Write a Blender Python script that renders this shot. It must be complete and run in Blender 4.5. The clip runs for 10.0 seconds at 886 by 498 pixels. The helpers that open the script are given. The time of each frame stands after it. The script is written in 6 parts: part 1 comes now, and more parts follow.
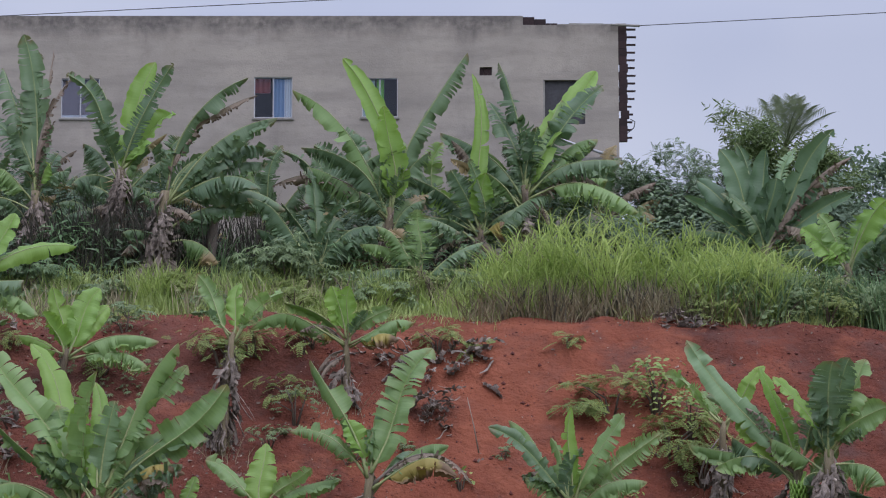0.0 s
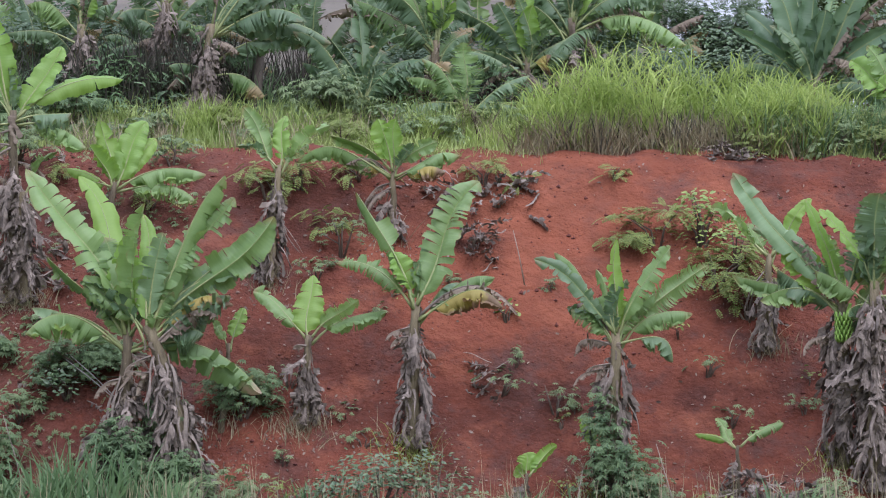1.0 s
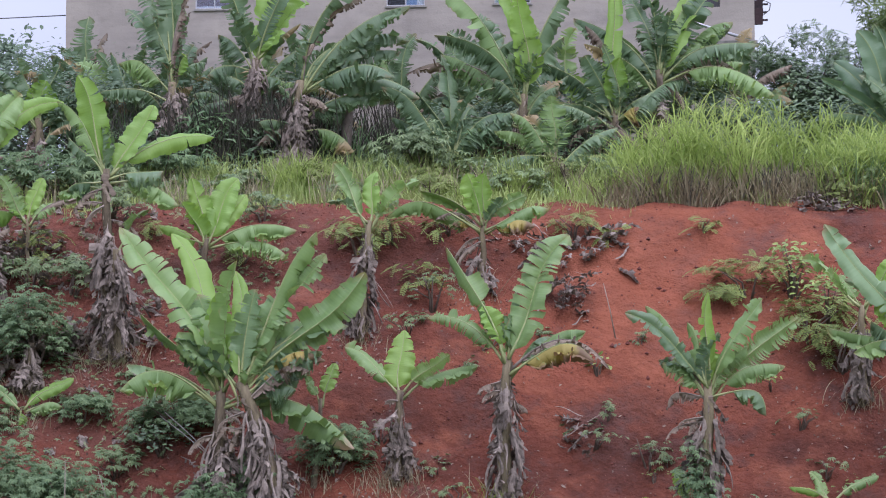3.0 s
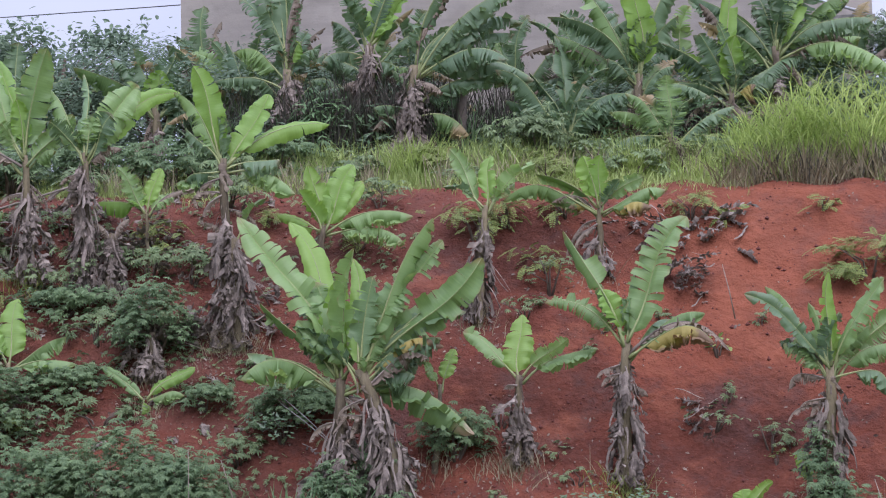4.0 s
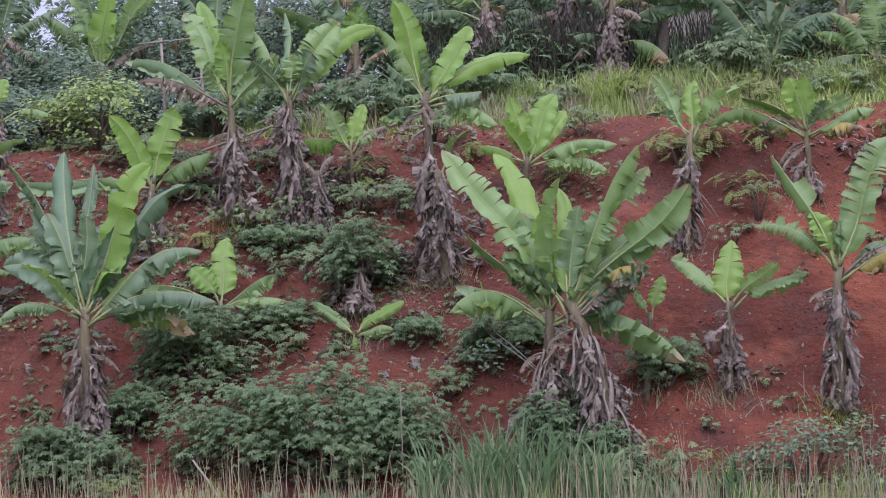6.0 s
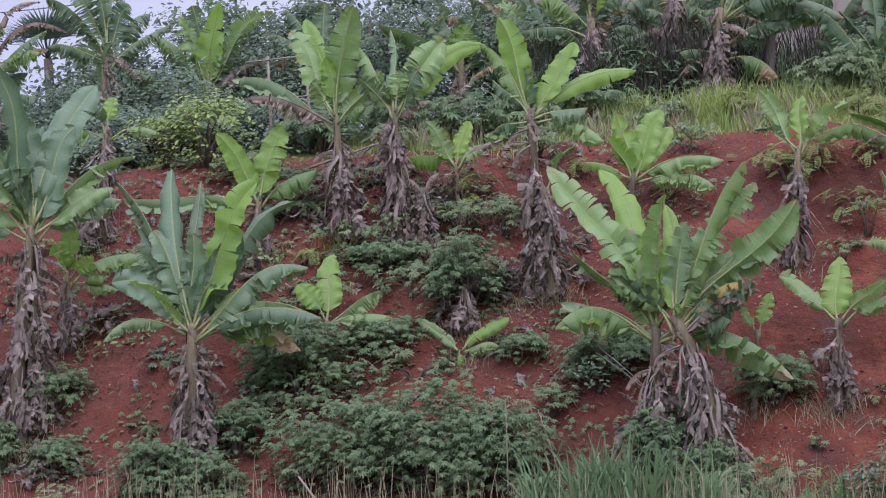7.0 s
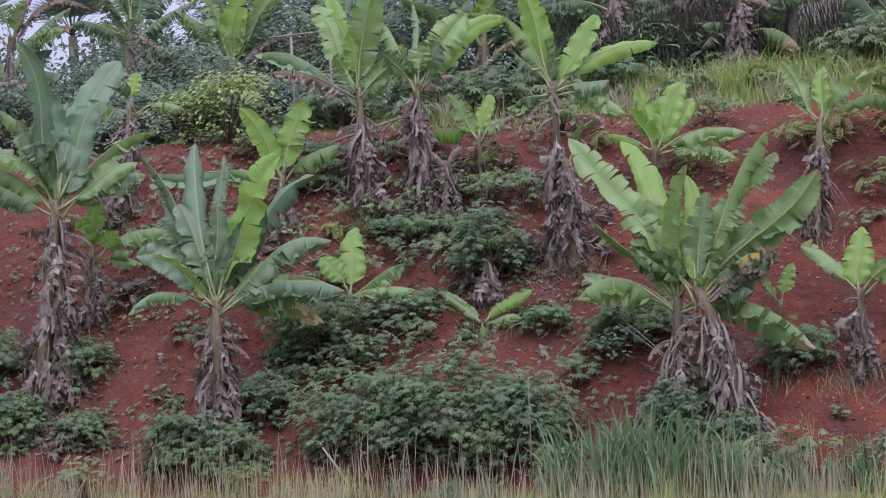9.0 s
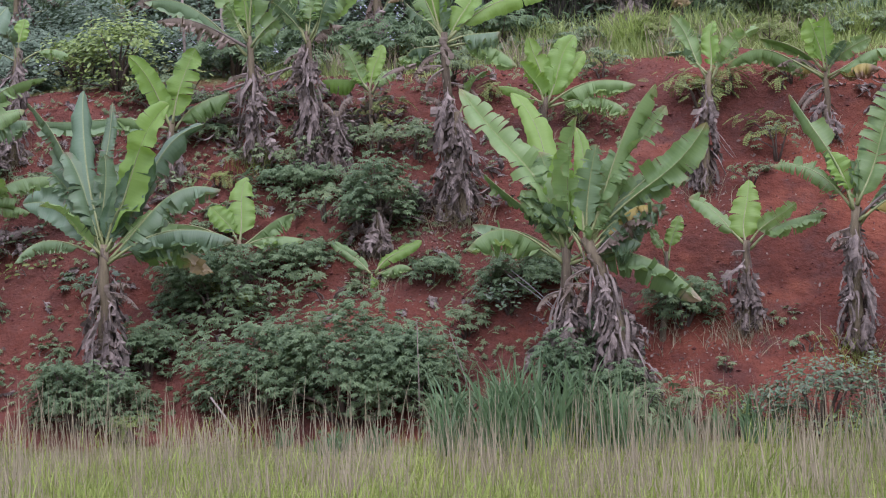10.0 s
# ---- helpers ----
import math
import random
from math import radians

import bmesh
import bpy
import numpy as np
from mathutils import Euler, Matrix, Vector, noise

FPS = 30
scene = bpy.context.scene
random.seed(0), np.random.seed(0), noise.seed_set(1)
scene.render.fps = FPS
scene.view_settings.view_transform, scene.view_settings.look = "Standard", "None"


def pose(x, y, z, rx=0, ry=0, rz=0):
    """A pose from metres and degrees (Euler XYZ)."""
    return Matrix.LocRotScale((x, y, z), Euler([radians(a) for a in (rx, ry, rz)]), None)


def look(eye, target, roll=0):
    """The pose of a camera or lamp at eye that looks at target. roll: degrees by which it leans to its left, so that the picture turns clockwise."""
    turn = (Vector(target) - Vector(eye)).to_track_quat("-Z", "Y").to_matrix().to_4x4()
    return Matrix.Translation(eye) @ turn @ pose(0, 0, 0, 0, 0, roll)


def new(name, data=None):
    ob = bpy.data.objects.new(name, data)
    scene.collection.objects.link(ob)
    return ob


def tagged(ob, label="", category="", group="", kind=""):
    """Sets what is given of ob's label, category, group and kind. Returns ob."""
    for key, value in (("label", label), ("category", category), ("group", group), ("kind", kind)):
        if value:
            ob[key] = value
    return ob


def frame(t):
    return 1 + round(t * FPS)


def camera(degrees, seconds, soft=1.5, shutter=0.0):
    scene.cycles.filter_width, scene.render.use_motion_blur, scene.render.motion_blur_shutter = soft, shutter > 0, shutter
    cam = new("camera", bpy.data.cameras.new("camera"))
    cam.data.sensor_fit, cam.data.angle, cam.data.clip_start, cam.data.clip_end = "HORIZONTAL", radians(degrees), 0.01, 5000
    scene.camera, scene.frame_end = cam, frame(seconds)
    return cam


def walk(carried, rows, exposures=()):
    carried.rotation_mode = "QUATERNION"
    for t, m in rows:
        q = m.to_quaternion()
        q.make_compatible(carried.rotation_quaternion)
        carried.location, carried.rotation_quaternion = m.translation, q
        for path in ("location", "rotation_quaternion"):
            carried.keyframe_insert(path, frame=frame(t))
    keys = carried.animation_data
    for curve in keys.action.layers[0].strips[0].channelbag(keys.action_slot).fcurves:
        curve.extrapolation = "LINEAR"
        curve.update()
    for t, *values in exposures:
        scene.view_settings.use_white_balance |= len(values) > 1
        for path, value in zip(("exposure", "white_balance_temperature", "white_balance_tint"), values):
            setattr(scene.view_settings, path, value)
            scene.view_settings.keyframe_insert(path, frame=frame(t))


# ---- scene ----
cam = camera(24.0, 10.0, soft=1.1)
ROWS = [
    (0.0, 0.000, 0.000, 2.200, 97.247, 0.000, 0.000),
    (0.5, -0.005, 0.004, 2.142, 95.075, -0.090, 0.679),
    (0.8, 0.004, -0.020, 2.120, 93.783, -0.009, 1.140),
    (1.0, 0.015, -0.023, 2.120, 92.774, -0.088, 1.285),
    (1.5, 0.019, -0.115, 2.112, 90.125, 0.077, 2.743),
    (2.0, 0.021, -0.140, 2.108, 90.189, 0.631, 3.118),
    (2.5, 0.001, -0.090, 2.170, 91.136, 0.601, 3.014),
    (3.0, -0.044, -0.096, 2.202, 94.128, 0.250, 3.688),
    (3.2, -0.034, -0.105, 2.216, 94.668, 0.400, 4.188),
    (4.3, -0.034, -0.031, 2.349, 92.881, 1.320, 7.570),
    (4.5, -0.043, -0.010, 2.348, 92.389, 1.623, 7.653),
    (5.0, -0.110, 0.002, 2.293, 90.612, 2.210, 8.918),
    (5.5, -0.184, 0.002, 2.301, 90.726, 2.363, 9.861),
    (6.0, -0.185, 0.015, 2.290, 91.861, 2.333, 12.477),
    (6.2, -0.160, 0.020, 2.262, 92.112, 2.253, 13.612),
    (7.3, -0.197, 0.098, 2.234, 92.570, 2.324, 15.550),
    (7.5, -0.179, 0.100, 2.229, 92.563, 2.451, 15.657),
    (8.0, -0.109, 0.010, 2.143, 92.594, 2.501, 15.886),
    (8.5, -0.081, -0.014, 2.116, 92.516, 2.540, 16.162),
    (9.0, -0.081, -0.027, 2.099, 92.002, 2.466, 16.155),
    (9.5, -0.065, -0.009, 2.072, 91.637, 2.333, 15.553),
    (10.0, -0.044, -0.006, 2.035, 90.626, 2.140, 13.190),
]
EXPOSURES = [(0.0, -0.06, 6500, 10), (0.5, 0.30, 6500, 10), (1.0, 0.50, 6500, 10), (1.5, 0.65, 6500, 10), (2.0, 0.70, 6440, 13), (2.5, 0.74, 6440, 13), (3.0, 0.47, 6400, 15), (3.2, 0.42, 6400, 15),
             (4.3, 0.44, 6400, 15), (5.0, 0.48, 6400, 15), (5.5, 0.46, 6400, 21), (6.0, 0.41, 6400, 21), (7.5, 0.25, 6400, 21), (8.0, 0.24, 6400, 21), (9.0, 0.29, 6400, 21), (9.5, 0.38, 6400, 21), (10.0, 0.36, 6400, 21)]
walk(cam, [(t, pose(*rest)) for t, *rest in ROWS], exposures=EXPOSURES)

# ---- daylight: overcast sky, a broad veiled sun high behind the viewer's left ----
SUN_ELEVATION, SUN_TURN = 58.0, 158.0
world = bpy.data.worlds.new("overcast_sky")
scene.world = world
world.use_nodes = True
wn, wl = world.node_tree.nodes, world.node_tree.links
sky = wn.new("ShaderNodeTexSky")
sky.sky_type, sky.sun_disc = "NISHITA", False
sky.sun_elevation, sky.sun_rotation = radians(SUN_ELEVATION), radians(SUN_TURN)
dim = wn.new("ShaderNodeMix")
dim.data_type, dim.blend_type = "RGBA", "MULTIPLY"
dim.inputs["Factor"].default_value = 1.0
dim.inputs["B"].default_value = (0.10, 0.10, 0.10, 1)
wl.new(sky.outputs["Color"], dim.inputs["A"])
cover = wn.new("ShaderNodeMix")
cover.data_type = "RGBA"
cover.inputs["Factor"].default_value = 0.80
where = wn.new("ShaderNodeTexCoord")
cloud = wn.new("ShaderNodeTexNoise")
cloud.inputs["Scale"].default_value, cloud.inputs["Detail"].default_value = 5.0, 3.0
ramp = wn.new("ShaderNodeValToRGB")
ramp.color_ramp.elements[0].position, ramp.color_ramp.elements[1].position = 0.3, 0.7
ramp.color_ramp.elements[0].color = (0.56, 0.61, 0.86, 1)
ramp.color_ramp.elements[1].color = (0.74, 0.77, 0.97, 1)
wl.new(where.outputs["Generated"], cloud.inputs["Vector"])
wl.new(cloud.outputs["Fac"], ramp.inputs["Fac"])
wl.new(dim.outputs["Result"], cover.inputs["A"])
wl.new(ramp.outputs["Color"], cover.inputs["B"])
rise = wn.new("ShaderNodeSeparateXYZ")
wl.new(where.outputs["Generated"], rise.inputs[0])
climb = wn.new("ShaderNodeMapRange")
climb.inputs["From Min"].default_value, climb.inputs["From Max"].default_value = 0.22, 1.0
climb.inputs["To Min"].default_value, climb.inputs["To Max"].default_value = 0.88, 2.7
wl.new(rise.outputs["Z"], climb.inputs["Value"])
wl.new(climb.outputs["Result"], wn["Background"].inputs["Strength"])
wl.new(cover.outputs["Result"], wn["Background"].inputs["Color"])
lamp = bpy.data.lights.new("sun", "SUN")
lamp.energy, lamp.angle, lamp.color = 2.1, radians(62), (1.0, 0.97, 1.05)
sun = new("sun", lamp)
e, r = radians(SUN_ELEVATION), radians(SUN_TURN)
sun.matrix_world = look(Vector((math.sin(r) * math.cos(e), math.cos(r) * math.cos(e), math.sin(e))) * 60, (0, 0, 0))


# ---- materials ----
class Nodes:
    """A few shorthands for building one node material."""

    def __init__(self, name):
        self.mat = bpy.data.materials.new(name)
        self.mat.use_nodes = True
        self.tree = self.mat.node_tree
        self.bsdf = self.tree.nodes["Principled BSDF"]
        self.out = self.tree.nodes["Material Output"]

    def add(self, kind, links=None, **values):
        node = self.tree.nodes.new("ShaderNode" + kind)
        for key, value in (links or {}).items():
            if isinstance(value, bpy.types.NodeSocket):
                self.tree.links.new(value, node.inputs[key])
            else:
                node.inputs[key].default_value = value
        for key, value in values.items():
            setattr(node, key, value)
        return node

    def mix(self, fac, a, b, blend="MIX"):
        node = self.tree.nodes.new("ShaderNodeMix")
        node.data_type, node.blend_type = "RGBA", blend
        for key, value in (("Factor", fac), ("A", a), ("B", b)):
            sock = node.inputs[key] if key == "Factor" else next(s for s in node.inputs if s.name == key and s.type == "RGBA")
            if isinstance(value, bpy.types.NodeSocket):
                self.tree.links.new(value, sock)
            else:
                sock.default_value = (*value, 1) if isinstance(value, tuple) else value
        return next(s for s in node.outputs if s.type == "RGBA")

    def math(self, op, a, b=0.0, clamp=False):
        node = self.tree.nodes.new("ShaderNodeMath")
        node.operation, node.use_clamp = op, clamp
        for n, value in enumerate((a, b)):
            if isinstance(value, bpy.types.NodeSocket):
                self.tree.links.new(value, node.inputs[n])
            else:
                node.inputs[n].default_value = value
        return node.outputs[0]

    def noise(self, vector, scale, detail=3.0, rough=0.55):
        return self.add("TexNoise", {"Vector": vector, "Scale": scale, "Detail": detail, "Roughness": rough}).outputs["Fac"]

    def span(self, value, lo, hi):
        node = self.add("MapRange", {"Value": value, "From Min": lo, "From Max": hi})
        return node.outputs["Result"]

    def stretch(self, vector, scale):
        return self.add("Mapping", {"Vector": vector, "Scale": scale}).outputs["Vector"]

    def set(self, **values):
        for key, value in values.items():
            key = key.replace("_", " ")
            if isinstance(value, bpy.types.NodeSocket):
                self.tree.links.new(value, self.bsdf.inputs[key])
            else:
                self.bsdf.inputs[key].default_value = (*value, 1) if isinstance(value, tuple) else value

    def bump(self, height, strength, distance):
        node = self.add("Bump", {"Height": height, "Strength": strength, "Distance": distance})
        self.tree.links.new(node.outputs["Normal"], self.bsdf.inputs["Normal"])
        return node.outputs["Normal"]

    def thin(self, color, share):
        """Lets part of the light through, as a leaf does."""
        glow = self.add("BsdfTranslucent", {"Color": color})
        blend = self.add("MixShader", {"Fac": share})
        self.tree.links.new(self.bsdf.outputs[0], blend.inputs[1])
        self.tree.links.new(glow.outputs[0], blend.inputs[2])
        self.tree.links.new(blend.outputs[0], self.out.inputs["Surface"])


def banana_leaf_material(name, dark, light, rim, rough=0.42, through_light=0.3, rim_at=0.80, tip_at=1.85):
    m = Nodes(name)
    uv = m.add("TexCoord").outputs["UV"]
    obj = m.add("TexCoord").outputs["Object"]
    sep = m.add("SeparateXYZ", {"Vector": uv})
    rnd = m.add("ObjectInfo").outputs["Random"]
    blotch = m.noise(obj, 2.3)
    vein_line = m.noise(m.stretch(uv, (42.0, 0.7, 1.0)), 1.0, 2.0)
    fac = m.math("ADD", m.math("MULTIPLY", blotch, 0.5), m.math("MULTIPLY", rnd, 0.5), True)
    col = m.mix(fac, dark, light)
    col = m.mix(m.span(vein_line, 0.35, 0.75), col, m.mix(0.35, col, light))
    edge = m.math("ABSOLUTE", sep.outputs["Y"])
    mid = m.span(edge, 0.10, 0.0)
    col = m.mix(m.math("MULTIPLY", mid, 0.35), col, (0.30, 0.40, 0.15))
    wear = m.math("ADD", edge, m.math("MULTIPLY", m.noise(obj, 7.0), 0.45))
    col = m.mix(m.span(wear, rim_at + 0.35, rim_at + 0.55), col, rim)
    end = m.math("ADD", sep.outputs["X"], m.math("MULTIPLY", m.math("SUBTRACT", m.noise(obj, 6.0), 0.5), 0.5))
    col = m.mix(m.span(end, tip_at, tip_at + 0.2), col, rim)
    m.set(Base_Color=col, Roughness=rough, Specular_IOR_Level=0.38)
    m.bump(m.noise(m.stretch(uv, (30.0, 1.0, 1.0)), 1.0, 2.0), 0.35, 0.02)
    m.thin(m.mix(0.5, col, m.mix(1.0, col, (1.6, 1.5, 0.7), "MULTIPLY")), through_light)
    return m.mat


LEAF = {
    "b": banana_leaf_material("leaf_fresh", (0.145, 0.27, 0.058), (0.25, 0.40, 0.095), (0.27, 0.26, 0.08), 0.45, 0.40, 1.0, 1.93),
    "g": banana_leaf_material("leaf_mature", (0.105, 0.190, 0.072), (0.245, 0.37, 0.142), (0.23, 0.20, 0.09), 0.40, 0.36),
    "d": banana_leaf_material("leaf_deep", (0.060, 0.115, 0.064), (0.150, 0.230, 0.118), (0.16, 0.14, 0.075), 0.40, 0.30),
    "p": banana_leaf_material("leaf_pale", (0.12, 0.21, 0.10), (0.21, 0.31, 0.16), (0.26, 0.23, 0.13), 0.5, 0.25),
    "t": banana_leaf_material("leaf_dry_tip", (0.080, 0.155, 0.052), (0.165, 0.26, 0.09), (0.31, 0.24, 0.13), 0.48, 0.25, 0.8, 1.35),
    "w": banana_leaf_material("leaf_whole", (0.066, 0.125, 0.072), (0.140, 0.222, 0.126), (0.16, 0.15, 0.09), 0.45, 0.2, 1.1, 1.95),
    "u": banana_leaf_material("leaf_withered_tip", (0.090, 0.165, 0.062), (0.165, 0.26, 0.10), (0.36, 0.28, 0.20), 0.48, 0.25, 0.9, 1.72),
    "y": banana_leaf_material("leaf_yellowing", (0.22, 0.20, 0.055), (0.36, 0.28, 0.08), (0.17, 0.11, 0.065), 0.55, 0.25, 0.5, 1.5),
    "x": banana_leaf_material("leaf_withered", (0.125, 0.095, 0.075), (0.30, 0.245, 0.195), (0.12, 0.085, 0.065), 0.85, 0.12, 0.5),
}


def varied(name, dark, light, rough=0.7, scale=4.0, islands=True, bump=0.3, distance=0.02, leafy=0.0, spec=0.3, stretch=(1, 1, 1)):
    """Two tones mixed by noise and by piece, with fine relief."""
    m = Nodes(name)
    obj = m.add("TexCoord").outputs["Object"]
    pos = m.stretch(obj, stretch)
    piece = m.add("NewGeometry").outputs["Random Per Island"] if islands else m.add("ObjectInfo").outputs["Random"]
    fac = m.math("ADD", m.math("MULTIPLY", m.span(m.noise(pos, scale), 0.3, 0.7), 0.5), m.math("MULTIPLY", piece, 0.5), True)
    col = m.mix(fac, dark, light)
    col = m.mix(m.span(m.noise(pos, scale * 7), 0.3, 0.75), m.mix(1.0, col, (0.72, 0.72, 0.72), "MULTIPLY"), col)
    m.set(Base_Color=col, Roughness=rough, Specular_IOR_Level=spec)
    if bump:
        m.bump(m.noise(pos, scale * 9, 4.0), bump, distance)
    if leafy:
        m.thin(col, leafy)
    return m.mat


MIDRIB = varied("midrib_green", (0.19, 0.24, 0.10), (0.36, 0.39, 0.18), 0.45, 3.0, False, 0.0)
STEM = varied("banana_stem", (0.07, 0.052, 0.04), (0.28, 0.235, 0.14), 0.7, 3.0, False, 0.5, 0.03, stretch=(6, 6, 0.7))
DEAD = varied("dry_leaf", (0.048, 0.037, 0.032), (0.40, 0.335, 0.29), 0.9, 3.0, True, 0.5, 0.02, 0.06)
CASSAVA = varied("cassava_leaf", (0.105, 0.178, 0.096), (0.285, 0.395, 0.20), 0.5, 1.2, True, 0, leafy=0.42, spec=0.2)
CASSAVA_PALE = varied("cassava_leaf_pale", (0.105, 0.165, 0.075), (0.265, 0.345, 0.165), 0.5, 1.2, True, 0, leafy=0.25)
WEED = varied("weed_leaf", (0.11, 0.16, 0.045), (0.29, 0.35, 0.10), 0.6, 1.5, True, 0, leafy=0.25)
SHRUB = varied("glossy_leaf", (0.050, 0.096, 0.046), (0.165, 0.25, 0.115), 0.35, 1.0, True, 0, leafy=0.15, spec=0.5)
FRESH_YELLOW = varied("young_leaf", (0.15, 0.25, 0.07), (0.42, 0.52, 0.16), 0.45, 1.5, True, 0, leafy=0.3)
TREE_LEAF = varied("tree_leaf", (0.115, 0.175, 0.120), (0.25, 0.335, 0.22), 0.65, 0.6, True, 0, leafy=0.35, spec=0.2)
FINE_WEED = varied("fine_weed_leaf", (0.14, 0.21, 0.10), (0.31, 0.40, 0.19), 0.6, 1.5, True, 0, leafy=0.3)
MANGO = varied("drooping_tree_leaf", (0.09, 0.145, 0.055), (0.23, 0.31, 0.115), 0.5, 0.8, True, 0, leafy=0.25)
BARK = varied("bark", (0.07, 0.05, 0.04), (0.19, 0.15, 0.12), 0.9, 6.0, False, 0.6, 0.02, stretch=(1, 1, 0.3))
GRASS_TALL = varied("tall_grass", (0.17, 0.27, 0.05), (0.60, 0.72, 0.24), 0.55, 1.1, True, 0, leafy=0.52)
GRASS_BLUE = varied("cane_grass", (0.095, 0.18, 0.085), (0.24, 0.37, 0.175), 0.5, 0.5, True, 0, leafy=0.35)
GRASS_LOW = varied("low_grass", (0.22, 0.31, 0.09), (0.50, 0.60, 0.22), 0.6, 0.6, True, 0, leafy=0.25)
GRASS_DRY = varied("dry_grass", (0.21, 0.19, 0.115), (0.52, 0.45, 0.305), 0.75, 0.5, True, 0, leafy=0.2)
GRASS_BROWN = varied("withered_grass", (0.12, 0.095, 0.06), (0.38, 0.32, 0.20), 0.8, 0.5, True, 0, leafy=0.15)
GRASS_MIX = varied("meadow_grass", (0.15, 0.22, 0.045), (0.44, 0.51, 0.14), 0.65, 0.4, True, 0, leafy=0.25)
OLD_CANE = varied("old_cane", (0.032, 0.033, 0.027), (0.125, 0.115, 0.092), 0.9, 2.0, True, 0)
STALK = varied("dead_stalk", (0.07, 0.056, 0.048), (0.23, 0.19, 0.16), 0.9, 2.0, True, 0)
CLOD = varied("soil_clod", (0.08, 0.028, 0.024), (0.19, 0.06, 0.047), 0.95, 5.0, True, 0.4, 0.02)
LITTER = varied("leaf_litter", (0.06, 0.040, 0.034), (0.36, 0.28, 0.23), 0.9, 5.0, True, 0)
SHEATH = varied("dry_sheath", (0.07, 0.05, 0.042), (0.34, 0.28, 0.22), 0.9, 4.0, False, 0.4, 0.02)
WOOD = varied("weathered_pole", (0.17, 0.14, 0.115), (0.36, 0.31, 0.26), 0.85, 4.0, False, 0.4, 0.01)
CORD = varied("pale_cord", (0.20, 0.185, 0.17), (0.33, 0.31, 0.29), 0.8, 4.0, False, 0)
WIRE = varied("wire", (0.05, 0.05, 0.055), (0.10, 0.10, 0.11), 0.6, 4.0, False, 0)
FRAME = varied("white_frame", (0.42, 0.43, 0.47), (0.56, 0.57, 0.62), 0.4, 3.0, False, 0)
BRICK = varied("hollow_brick", (0.024, 0.018, 0.021), (0.060, 0.036, 0.038), 0.9, 5.0, False, 0.5, 0.01)
BOARD = varied("dark_board", (0.042, 0.042, 0.048), (0.075, 0.075, 0.085), 0.8, 3.0, False, 0)
CONCRETE = varied("concrete", (0.22, 0.21, 0.20), (0.38, 0.37, 0.35), 0.9, 2.0, False, 0.4, 0.01)
PALM_FEATHER = varied("palm_leaflet", (0.13, 0.17, 0.10), (0.26, 0.31, 0.18), 0.5, 1.0, False, 0, leafy=0.2)
PALM_FAN = varied("palm_blade", (0.10, 0.15, 0.12), (0.20, 0.27, 0.22), 0.5, 1.0, False, 0)
FRUIT = varied("green_fruit", (0.14, 0.26, 0.05), (0.26, 0.42, 0.09), 0.45, 5.0, True, 0)


